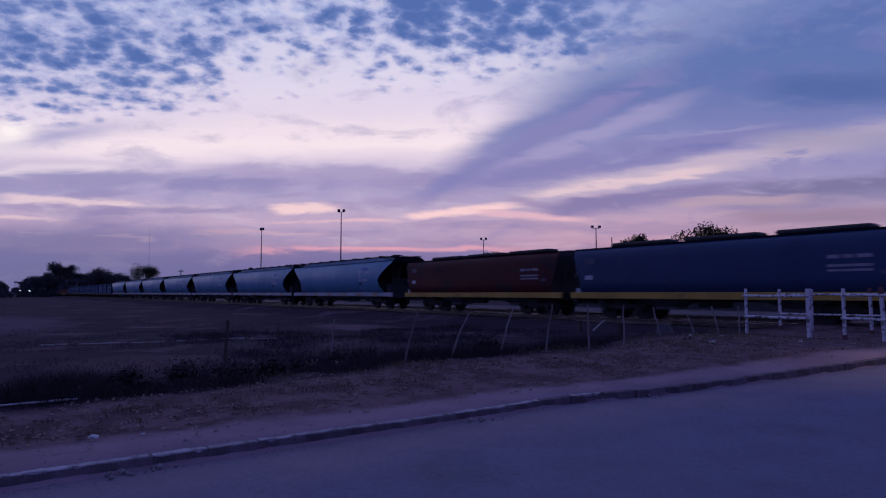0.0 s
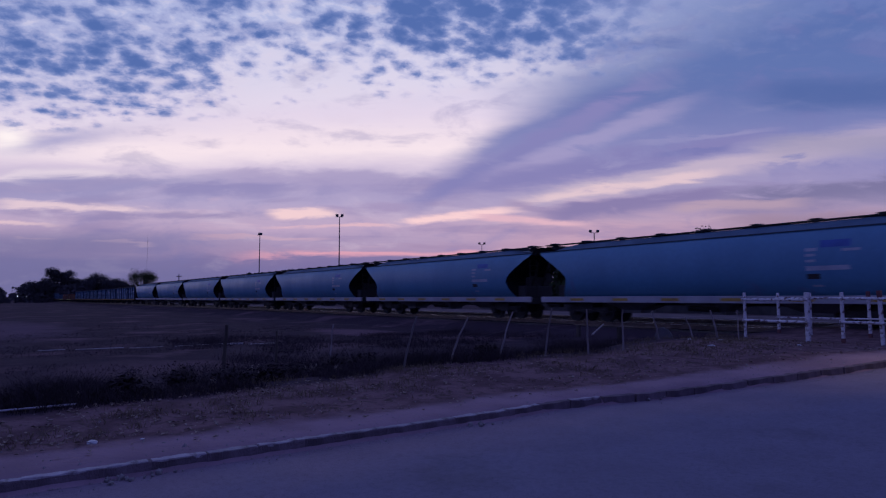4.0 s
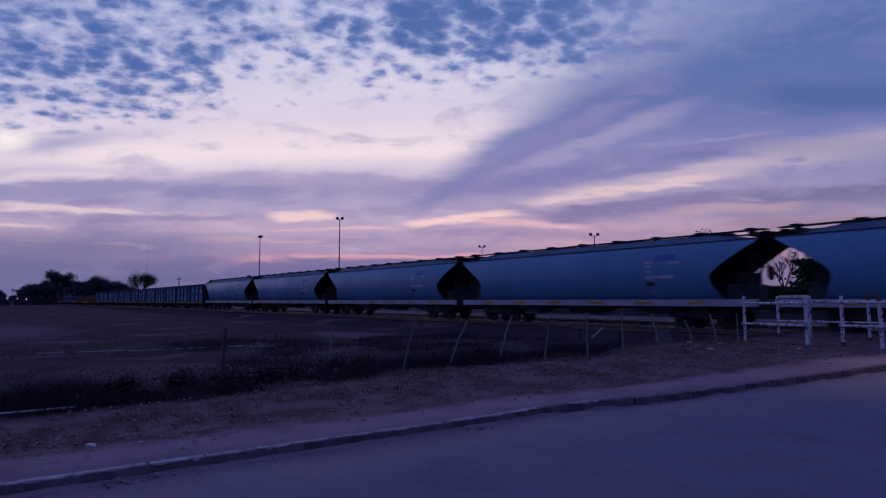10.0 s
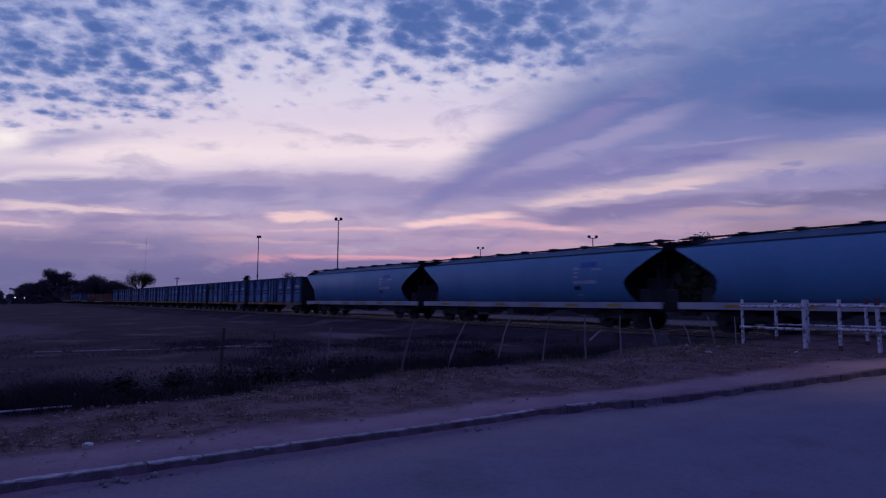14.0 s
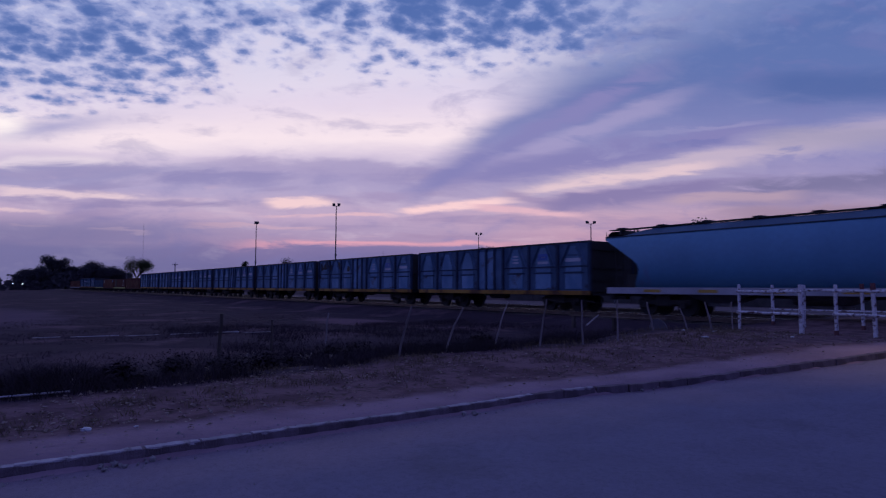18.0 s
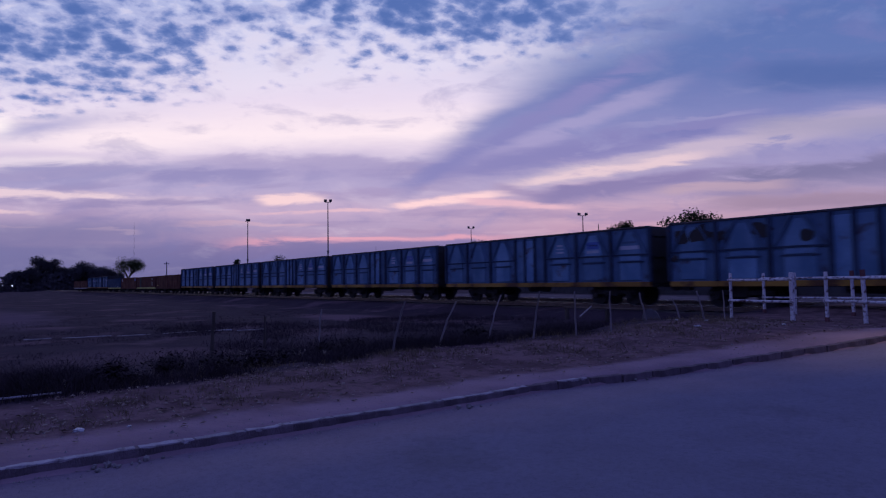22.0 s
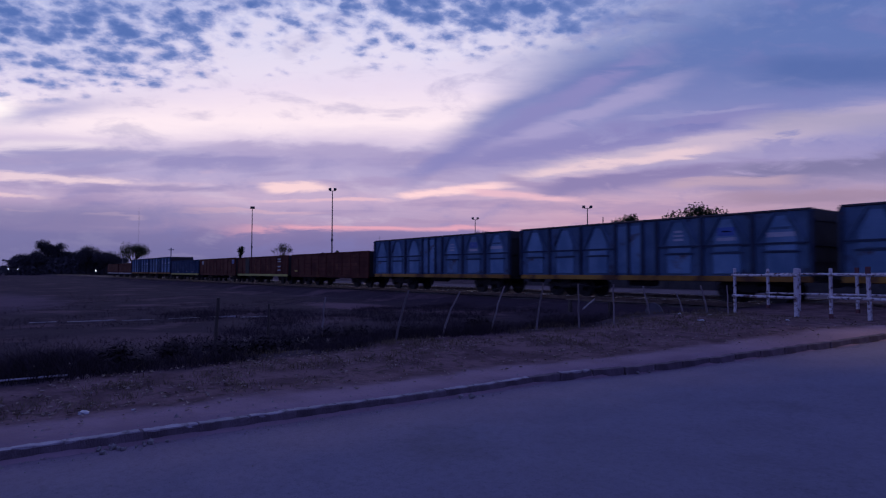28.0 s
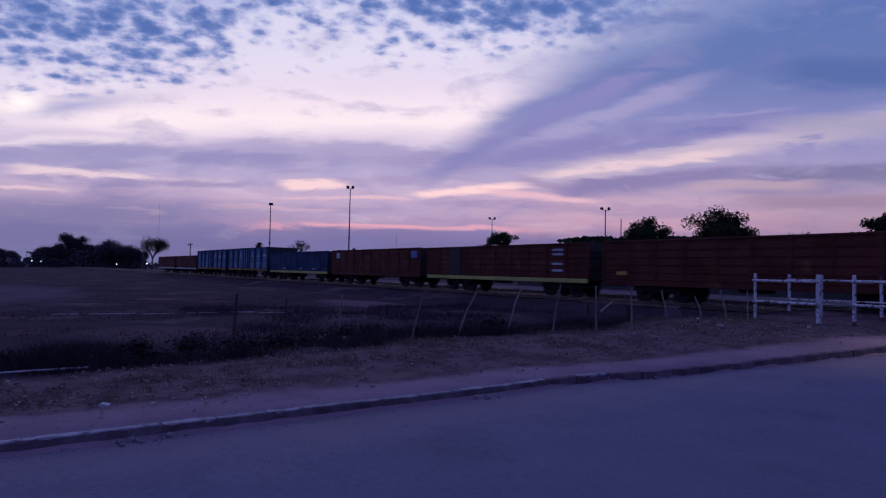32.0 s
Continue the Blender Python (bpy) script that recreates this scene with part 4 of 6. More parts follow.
def build_old_hopper(m, paint, label, group):
    w = thing("hopper_wagon", label, "freight wagon", group, m=m)
    pts = list(BOXY) + [(-y, z) for y, z in reversed(BOXY[:-1])]
    verts, faces = [], []
    cols = 17
    n = len(pts)
    for i in range(cols):
        u = -1 + 2 * i / (cols - 1)
        for y, z in pts:
            verts.append((u * (6.0 + 0.35 * ease(z, 1.4, 2.9)), y, z))
    for i in range(cols - 1):
        for j in range(n - 1):
            a = i * n + j
            faces.append((a, a + 1, a + n + 1, a + n))
    part("body", from_lists(verts, faces), paint, w, smooth=True)
    for s in (-1, 1):
        ev, ef = [], []
        for j, (y, z) in enumerate(BOXY):
            x = s * (5.98 + 0.35 * ease(z, 1.4, 2.9))
            ev += [(x, -y, z), (x, y, z)]
        for j in range(len(BOXY) - 2):
            ef.append((2 * j, 2 * j + 1, 2 * j + 3, 2 * j + 2))
        part("end_sheet", from_lists(ev, ef), M_DARK, w, "black end sheet")
        part("side_sill", boxes((-6.55, 6.55, s * 1.36 - 0.05, s * 1.36 + 0.05, 0.82, 1.08), bevel=0.012), M_YELLOW, w, "worn yellow side sill")
        part("end_platform", boxes((min(s * 6.0, s * 6.6), max(s * 6.0, s * 6.6), -1.25, 1.25, 0.98, 1.05)), M_DARK, w)
        bm = bmesh.new()
        for y in (-1.1, -0.65):
            rod(bm, (s * 6.5, y, 1.05), (s * 6.5, y, 2.9), 0.022, n=5)
        for k in range(7):
            rod(bm, (s * 6.5, -1.1, 1.25 + k * 0.25), (s * 6.5, -0.65, 1.25 + k * 0.25), 0.015, n=5)
        part("ladder", bm, M_DARK, w)
        part("eaves_angle", boxes((-6.35, 6.35, s * 1.20 - 0.04, s * 1.20 + 0.04, 2.925, 2.96)), M_PALE_END, w)
    part("end_brace", bent_rod(bmesh.new(), [(-6.12, -1.26, 2.22), (-6.22, -1.28, 2.0), (-6.36, -1.28, 1.75)], 0.05, 0.04, 6), M_CHUTE, w, "pale bent end brace")
    part("valve_box", boxes((-6.30, -6.04, -1.34, -1.12, 1.06, 1.27), bevel=0.015), M_STRIPE, w, "pale brake valve box")
    for x in (-3.7, -0.2, 3.3):
        part("roof_hatch", boxes((x - 1.45, x + 1.45, -0.38, 0.38, 3.02, 3.20), bevel=0.06), M_DARK, w, "long dark roof hatch")
    for x0, x1, z0, z1, mt in ((-5.7, -5.2, 2.28, 2.50, M_DULLMARK), (-5.7, -5.28, 1.62, 1.80, M_PLATE), (3.9, 4.25, 2.10, 2.21, M_FADED), (4.32, 4.62, 2.10, 2.21, M_FADED), (4.70, 5.1, 2.10, 2.21, M_FADED), (3.9, 5.12, 1.84, 1.92, M_FADED), (3.9, 5.12, 1.70, 1.77, M_FADED), (5.3, 5.6, 1.60, 1.72, M_DULLMARK)):
        decal(w, "painted_mark", BOXY, x0, x1, z0, z1, mt)
    for x in (-2.6, 2.6):
        v = []
        for z, ax, ay in ((1.05, 1.7, 1.15), (0.52, 0.5, 0.45), (0.40, 0.5, 0.45)):
            v += [(x - ax, -ay, z), (x + ax, -ay, z), (x + ax, ay, z), (x - ax, ay, z)]
        f = [(i + 4 * k, (i + 1) % 4 + 4 * k, (i + 1) % 4 + 4 * k + 4, i + 4 * k + 4) for k in range(2) for i in range(4)] + [(8, 9, 10, 11)]
        part("discharge_chute", from_lists(v, f), M_CHUTE, w)
    build_underframe(w, 6.55, 1.0)
    return w


def build_gondola(m, label, group, length, top, floor, paint, panel, stripe, style, marks=0):
    """Open high-sided wagon. style: arches (braced panels) or ribs (pressed boards)."""
    w = thing("gondola_wagon", label, "freight wagon", group, m=m)
    h = length / 2 - 0.42
    wy = 1.40
    part("floor", boxes((-h, h, -wy, wy, floor - 0.05, floor + 0.02)), M_DARK, w)
    for s in (-1, 1):
        part("side_sheet", boxes((-h, h, s * wy - 0.02, s * wy + 0.02, floor + 0.02, top - 0.02)), paint, w)
        part("top_rail", boxes((-h - 0.03, h + 0.03, s * wy - 0.07, s * wy + 0.07, top - 0.07, top), bevel=0.012), paint if style == "ribs" else M_GONDOLA_RIM, w)
        part("side_sill", boxes((-h, h, s * (wy + 0.02) - 0.05, s * (wy + 0.02) + 0.05, floor - 0.14, floor + 0.05), bevel=0.01), stripe, w, "worn painted side sill")
        e = boxes((s * h - 0.02, s * h + 0.02, -wy + 0.02, wy - 0.02, floor, top - 0.02), *[(s * h - 0.06 if s < 0 else s * h, s * h if s < 0 else s * h + 0.06, -wy + 0.1, wy - 0.1, z, z + 0.08) for z in (floor + 0.5, floor + 1.0, top - 0.4)])
        part("end_sheet", e, M_DARK, w, "black ribbed end sheet")
    y = -wy - 0.02
    if style == "arches":
        bay = (2 * h - 1.9) / 6
        edges = [-h + k * bay for k in range(4)] + [h - k * bay for k in (3, 2, 1, 0)]
        for s in (-1, 1):
            for x in edges + [-0.32, 0.32]:
                part("side_post", boxes((x - 0.06, x + 0.06, s * (wy + 0.05) - 0.07, s * (wy + 0.05) + 0.07, floor + 0.05, top - 0.07), bevel=0.015), M_RIB, w)
        zm = floor + (top - floor) * 0.50
        k = 0
        for x in edges[:3] + edges[4:7]:
            c, hw = x + bay / 2, bay / 2 - 0.14
            # pale pressed panels: a low block and a gable above it
            part("pressed_panel", boxes((c - hw * 0.62, c + hw * 0.62, y - 0.035, y, floor + 0.12, zm - 0.30), bevel=0.012), panel, w)
            part("pressed_panel", boxes((c - hw * 0.60, c + hw * 0.60, y - 0.035, y, zm - 0.22, zm - 0.03), bevel=0.012), panel, w)
            v = [(c - hw * 0.60, y - 0.035, zm + 0.05), (c + hw * 0.60, y - 0.035, zm + 0.05), (c + hw * 0.57, y - 0.035, zm + 0.27), (c + hw * 0.2, y - 0.035, top - 0.2), (c - hw * 0.2, y - 0.035, top - 0.2), (c - hw * 0.57, y - 0.035, zm + 0.27)]
            v += [(a, y + 0.005, b) for a, _, b in v]
            part("gable_panel", from_lists(v, [(0, 1, 2, 3, 4, 5)] + [(i, i + 6, (i + 1) % 6 + 6, (i + 1) % 6) for i in range(6)]), panel, w)
            # diagonal braces and cross bars
            for s in (-1, 1):
                bm = bmesh.new()
                rod(bm, (c + s * (hw + 0.02), y - 0.03, zm + 0.02), (c + s * hw * 0.30, y - 0.03, top - 0.1), 0.045, n=4)
                part("brace", bm, M_GONDOLA, w)
            part("cross_bar", boxes((c - hw - 0.05, c + hw + 0.05, y - 0.05, y, zm - 0.02, zm + 0.04)), M_RIB, w)
            part("cross_bar", boxes((c - hw * 0.75, c + hw * 0.75, y - 0.05, y, zm - 0.29, zm - 0.24)), M_RIB, w)
            if marks and k >= 3:
                bars = {3: ((0.26, 0.22, 0.30, M_PLATE), (0.24, 0.38, 0.44, M_PLATE), (0.20, 0.52, 0.60, M_PLATE)),
                        4: ((0.42, 0.16, 0.27, M_PLATE), (0.40, 0.33, 0.62, M_BLUEMARK), (0.20, 0.45, 0.50, M_PLATE)),
                        5: ((0.56, 0.22, 0.37, M_PLATE), (0.40, 0.46, 0.54, M_GONDOLA))}
                for wide, z0, z1, mt in bars[k]:
                    part("painted_mark", boxes((c - hw * wide, c + hw * wide, y - 0.042, y - 0.037, zm + z0, zm + z1)), mt, w, "bright blue emblem" if mt is M_BLUEMARK else "pale lettering bar")
            k += 1
        for x0 in (-0.95, 0.38, -0.28):
            part("door_panel", boxes((x0, x0 + 0.56, y - 0.03, y, floor + 0.12, top - 0.2), bevel=0.02), panel if x0 < 0.3 else paint, w)
    else:
        nb = 10
        bay = 2 * h / nb
        for s in (-1, 1):
            for k in range(nb + 1):
                x = -h + k * bay
                part("side_post", boxes((x - 0.055, x + 0.055, s * (wy + 0.02) - 0.055, s * (wy + 0.02) + 0.055, floor + 0.05, top - 0.07), bevel=0.012), paint, w)
        nz = 5
        for k in range(nb):
            for j in range(nz):
                z0 = floor + 0.08 + (top - floor - 0.2) * j / nz
                z1 = floor + 0.08 + (top - floor - 0.2) * (j + 0.72) / nz
                part("pressed_board", boxes((-h + k * bay + 0.08, -h + (k + 1) * bay - 0.08, y - 0.025, y, z0, z1), bevel=0.012), panel, w)
        if marks == 1:
            part("painted_plate", boxes((h - 0.95, h - 0.3, y - 0.06, y - 0.035, top - 0.62, top - 0.2)), M_BLUEMARK, w, "bright blue painted panel")
            part("painted_plate", boxes((-h + 0.9, -h + 1.4, y - 0.06, y - 0.035, top - 0.6, top - 0.2)), M_PLATE, w, "pale lettering panel")
        if marks == 2:
            for z in (top - 0.25, top - 0.45, floor + 0.75, floor + 0.45):
                part("painted_plate", boxes((h - 2.1, h - 1.45, y - 0.045, y - 0.035, z - 0.1, z)), M_PLATE, w, "pale lettering panel")
            part("open_door", boxes((-h + 2.3, -h + 3.3, y - 0.07, y - 0.035, floor + 0.08, top - 0.1)), M_DARK, w, "dark open side door")
        if marks == 3:
            for x in (-2.9, 0.9, 3.6):
                part("painted_plate", boxes((x, x + 0.5, y - 0.05, y - 0.035, floor + 0.2, floor + 0.3)), M_PLATE, w, "pale lettering panel")
        if marks == 4:
            part("painted_plate", boxes((-h + 0.7, -h + 1.3, y - 0.05, y - 0.035, floor + 0.28, floor + 0.42)), M_YELLOW, w, "yellow lettering panel")
    build_underframe(w, length / 2 - 0.4, floor - 0.06)
    return w


# roof blue darkened so that skylight does not turn the top pale
M_PALE_ROOF = surf("skylight_dimmed_roof", (0.055, 0.12, 0.19), (0.042, 0.09, 0.145), 0.8, 14, 0.75, bump=0.1)
M_EAVES = surf("dark_eaves_steel", (0.03, 0.055, 0.085), (0.022, 0.04, 0.06), 1.0, 20, 0.75, bump=0.1)
# near-black that carries the shade of the hopper ends
M_PALE_END = surf("end_shade_black", (0.014, 0.016, 0.02), (0.010, 0.011, 0.013), 1.0, 14, 0.9, bump=0.1, spec=0.05)
M_GONDOLA_RIM = surf("dark_top_rail", (0.05, 0.045, 0.05), None, 1, 20, 0.7)


def smudge(wagon, x, z, r):
    """An irregular sooty blotch on the side that faces the road."""
    rng = random.Random(int(x * 100))
    n = 11
    v = []
    for i in range(n):
        a = 6.283 * i / n
        d = r * rng.uniform(0.55, 1.15)
        v.append((x + d * 1.25 * math.cos(a), -1.462, z + d * math.sin(a)))
    part("soot_smudge", from_lists(v, [tuple(range(n))]), M_DARK, wagon, "black soot smudge")


def build_train():
    here = lambda s: pose(s, TRACK_Y, RAIL_Z)

    def add(w, s):
        TRAIN.append((w, s))

    s = -12.4
    add(build_old_hopper(here(s), M_DEEPBLUE, "deep blue hopper wagon with a yellow side sill", "older hopper wagons of the train"), s)
    s = -26.05
    maroon = build_old_hopper(here(s), M_MAROON, "maroon hopper wagon with a yellow side sill", "older hopper wagons of the train")
    add(maroon, s)
    add(copy_thing(maroon, here(1.2)), 1.2)
    first = None
    for k in range(7):
        s = -33.95 - 16.70 * (k + 0.5)
        if first is None:
            first = build_pale_hopper(here(s))
            add(first, s)
        else:
            add(copy_thing(first, here(s)), s)
    first = None
    for k in range(7):
        s = -150.85 - 13.67 * (k + 0.5)
        if first is None:
            first = build_gondola(here(s), "faded blue high-sided gondola wagon with arched bracing", "blue gondola wagons of the train", 13.67, 3.08, 0.89, M_GONDOLA, M_GONDOLA_PANEL, M_SILL, "arches", 1)
            add(first, s)
        else:
            w = copy_thing(first, here(s))
            add(w, s)
            if k == 1:
                tagged(w, "faded blue gondola wagon with arched bracing and soot smudges")
                for x, z, r in ((-5.9, 2.55, 0.30), (-5.2, 2.62, 0.36), (-4.5, 2.48, 0.22), (-3.0, 2.60, 0.34), (-1.6, 2.35, 0.22), (-6.2, 1.75, 0.16)):
                    smudge(w, x, z, r)
    g = "brown gondola wagons of the train"
    for s, long, top, floor, stripe, marks, lb in ((-253.3, 13.5, 2.46, 0.78, M_BROWN, 4, "rust brown low gondola wagon of pressed boards"),
                                             (-266.75, 13.3, 2.44, 0.80, M_LIME, 2, "rust brown gondola wagon with a yellow-green sill and open door"),
                                             (-280.05, 13.3, 2.48, 0.80, M_BROWN, 1, "rust brown gondola wagon with a blue painted panel")):
        add(build_gondola(here(s), lb, g, long, top, floor, M_BROWN, M_BROWN, stripe, "ribs", marks), s)
    add(build_gondola(here(-293.5), "navy low gondola wagon with a yellow-green sill", "blue gondola wagons of the train", 13.6, 2.48, 0.80, M_NAVY, M_NAVY, M_LIME, "ribs", 3), -293.5)
    for s in (-307.1, -320.8):
        add(copy_thing(first, here(s)), s)
    low = build_gondola(here(-334.0), "rust brown low gondola wagon with a pale sill", g, 12.7, 2.5, 0.8, M_BROWN, M_BROWN, M_STRIPE, "ribs", 0)
    add(low, -334.0)
    add(copy_thing(low, here(-346.7)), -346.7)


build_train()

# ---- beside the road ----


def build_barrier():
    """White-painted pedestrian barrier at the crossing: two rows of old rail posts and pipes."""
    b = thing("pedestrian_barrier", "peeling white steel pedestrian barrier with red-tipped posts", "barrier")
    rng = random.Random(11)

    def post(x, y, h, w, red_top=False, red_foot=False):
        w *= 0.86
        z = land(x, y) - 0.03
        h = rise(y) + 0.13 + h - z        # tops level, whatever the foot
        p = part("post", boxes((-w / 2, w / 2, -w / 2, w / 2, 0, h + 0.03), bevel=0.012), M_WHITE, b, "peeling white post")
        p.matrix_basis = pose(x, y, z, rng.uniform(-1.2, 1.2), rng.uniform(-1.2, 1.2), rng.uniform(-6, 6))
        if red_foot:
            part("painted_foot", boxes((-w / 2 - 0.003, w / 2 + 0.003, -w / 2 - 0.003, w / 2 + 0.003, 0.02, 0.14)), M_REDPAINT, p, "faded red foot")
        if red_top:
            part("painted_cap", boxes((-w / 2 - 0.003, w / 2 + 0.003, -w / 2 - 0.003, w / 2 + 0.003, h - 0.17, h + 0.034)), M_REDPAINT, p, "faded red cap")
        return z

    F, B = 16.9, 19.2
    for x, y, h, w, rt, rf in ((-9.1, F, 1.10, 0.078, False, False), (-7.47, F, 1.09, 0.115, False, False), (-6.66, F, 1.09, 0.085, False, True), (-5.82, F, 1.12, 0.095, True, False), (-5.15, F, 1.10, 0.085, False, True),
                               (-4.3, F, 1.10, 0.085, False, True), (-9.3, B, 1.10, 0.085, False, True), (-8.42, B, 1.10, 0.10, False, False), (-6.90, B, 1.12, 0.085, True, True), (-5.9, B, 1.1, 0.10, False, True), (-4.9, B, 1.1, 0.10, False, True)):
        post(x, y, h, w, rt, rf)

    def pipe(x0, x1, y, z0, z1, r=0.028):
        part("pipe", bent_rod(bmesh.new(), [(x0, y, z0), ((x0 + x1) / 2, y, (z0 + z1) / 2 - 0.008), (x1, y, z1)], r, r, 8), M_WHITE, b, "peeling white rail")

    pipe(-9.14, -7.42, F - 0.06, 1.53, 1.53, 0.035)
    pipe(-9.14, -7.42, F - 0.06, 0.965, 0.955, 0.035)
    pipe(-6.70, -4.25, F - 0.06, 1.55, 1.56, 0.032)
    pipe(-6.70, -4.25, F - 0.06, 0.985, 0.975, 0.035)
    pipe(-9.34, -4.85, B - 0.06, 1.56, 1.58, 0.03)
    pipe(-9.34, -4.85, B - 0.06, 0.985, 1.02, 0.024)


build_barrier()


def build_fence():
    """Leaning weathered posts with slack wire between them."""
    f = thing("wire_fence", "leaning weathered wooden post and wire fence", "fence")
    rng = random.Random(12)
    rows = ((-12.19, 3.65, 0.09, 0.0, 1.08, 0.040), (-12.04, 4.62, 0.07, -0.02, 0.95, 0.028), (-11.64, 5.59, 0.10, 0.01, 1.05, 0.019), (-10.57, 6.70, 0.20, 0.16, 1.01, 0.025),
            (-10.44, 7.76, 0.25, 0.24, 0.93, 0.022), (-10.11, 8.82, 0.21, 0.17, 0.98, 0.020), (-9.50, 9.55, 0.14, 0.07, 1.01, 0.022), (-9.03, 10.36, 0.04, -0.06, 0.95, 0.022),
            (-8.80, 11.23, 0.04, -0.06, 0.89, 0.021), (-9.63, 13.71, -0.07, -0.18, 0.70, 0.026), (-9.62, 15.19, -0.09, -0.19, 0.57, 0.024), (-8.53, 14.53, -0.07, -0.19, 0.74, 0.026), (-8.42, 15.30, 0.02, -0.07, 0.77, 0.017))
    tops = []
    for k, (x, y, lx, ly, h, r) in enumerate(rows):
        z = land(x, y)
        n = 5
        pts = [(x - lx * 0.1, y - ly * 0.1, z - 0.1)]
        for i in range(1, n + 1):
            u = i / n
            pts.append((x + lx * u ** 1.3 + rng.uniform(-0.012, 0.012), y + ly * u ** 1.3 + rng.uniform(-0.012, 0.012), z + h * u))
        part("post", bent_rod(bmesh.new(), pts, r, r * 0.75, 7), M_WOOD if k > 1 else M_SLEEPER, f, "leaning grey wooden post" if k > 1 else "dark upright wooden post")
        tops.append(pts)
    for a, c in zip(tops[:8], tops[1:9]):
        for u in (3, 5):
            p, q = Vector(a[u]), Vector(c[u])
            mid = (p + q) / 2 - Vector((0, 0, rng.uniform(0.03, 0.10)))
            part("wire", bent_rod(bmesh.new(), [p, mid, q], 0.0022, 0.0022, 3), M_WIRE, f)
    part("brace", rod(bmesh.new(), (-9.0, 10.45, land(-9.0, 10.45) + 0.40), (-9.72, 11.7, land(-9.72, 11.7) + 0.55), 0.02, 0.016, 6), M_WOOD, f, "loose slanting brace")


build_fence()


M_HEADWALL = surf("damp_grey_concrete", (0.13, 0.12, 0.125), (0.08, 0.075, 0.08), 3.0, 50, 0.9, bump=0.6)


def build_culvert():
    """Rounded concrete end of a culvert under the embankment, and the pipe laid from it."""
    c = thing("culvert_headwall", "rounded grey concrete culvert headwall beside the fence", "culvert")
    v = []
    n = 9
    for d in (0.0, 0.22):
        for i in range(n):
            a = math.pi * i / (n - 1)
            v.append((-0.28 * math.cos(a) * (1.0 if a < math.pi / 2 else 1.15), d, -0.25 + 0.74 * max(math.sin(a), 0.0) ** 0.6 * (1.0 - 0.28 * i / n)))
    f = [tuple(range(n)), tuple(reversed(range(n, 2 * n)))] + [(i, i + n, i + n + 1, i + 1) for i in range(n - 1)]
    p = part("headwall", from_lists(v, f), M_HEADWALL, c)
    p.matrix_basis = pose(-12.42, 17.9, 0.2, 0, 0, 25)
    q = thing("loose_rail", "old rail lying along the foot of the embankment", "rail")
    part("length_of_rail", rod(bmesh.new(), (-16.6, 18.25, 0.55), (-12.2, 18.05, 0.57), 0.02, n=6), M_RAIL, q)
    for x in (-16.3, -14.4):
        part("stub_post", boxes((x - 0.05, x + 0.05, 18.12, 18.26, land(x, 18.2) - 0.05, 0.535)), M_SLEEPER, q)


build_culvert()


def build_edging():
    """Pale strips left in the field: an old concrete edging, and a pipe near the verge."""
    e = thing("concrete_edging", "broken pale concrete edging half buried in the field", "edging")
    rng = random.Random(14)
    y = 1.2
    while y < 8.2:
        ln = rng.uniform(0.9, 1.5)
        x = -22.45 + 0.155 * (y - 1.2)
        z = land(x, y)
        part("edging_slab", boxes((x - 0.04, x + 0.04, y, y + ln - rng.uniform(0.05, 0.35), z - 0.1, z + rng.uniform(0.006, 0.022)), bevel=0.006), M_EDGING, e)
        y += ln
    g = thing("fallen_pipe", "pale pipe lying at the edge of the weeds", "pipe")
    part("pipe", rod(bmesh.new(), (-9.55, -1.6, land(-9.55, -1.6) + 0.05), (-9.5, 0.95, land(-9.5, 0.95) + 0.05), 0.013, n=8), M_EDGING, g)


M_EDGING = surf("pale_concrete", (0.40, 0.38, 0.39), (0.26, 0.245, 0.25), 2, 40, 0.8, random_tint=0.2)
build_edging()


# ---- masts, poles and lamps ----


def build_mast(x, y, h, heads, label):
    m = thing("floodlight_mast", label, "floodlight mast", "yard floodlight masts", m=pose(x, y, land(x, y) - 0.05, 0, 0, 55))
    part("pole", bent_rod(bmesh.new(), [(0, 0, 0), (0, 0, h * 0.45), (0, 0, h - 0.4)], 0.20, 0.10, 10), M_MAST, m)
    part("collar", rod(bmesh.new(), (0, 0, h * 0.42), (0, 0, h * 0.42 + 0.5), 0.26, n=10), M_MAST, m)
    part("crossarm", boxes((-0.75, 0.75, -0.06, 0.06, h - 0.5, h - 0.38), bevel=0.01), M_MAST, m)
    for s in heads:
        p = part("lamp_head", boxes((-0.32, 0.32, -0.14, 0.34, -0.25, 0.27), bevel=0.04), M_LAMPBODY, m, "unlit dark floodlight head")
        p.matrix_basis = pose(s, 0, h - 0.1, 28, 0, 0)
        part("lens", boxes((-0.27, 0.27, 0.345, 0.36, -0.2, 0.22)), M_LENS, p)


M_MAST = surf("dark_mast_steel", (0.09, 0.09, 0.095), None, 1, 30, 0.7, 0.3)
build_mast(-133.9, 66.6, 21.4, (-0.6, 0.6), "tall slim floodlight mast with two unlit heads")
build_mast(-178.8, 63.2, 20.6, (-0.2, 0.35), "tall slim floodlight mast with two unlit heads")
build_mast(-145.8, 120.4, 18.2, (-0.75, 0.75), "slim floodlight mast with two unlit heads")
build_mast(-96.8, 114.1, 17.2, (-0.85, 0.85), "slim floodlight mast with two unlit heads")


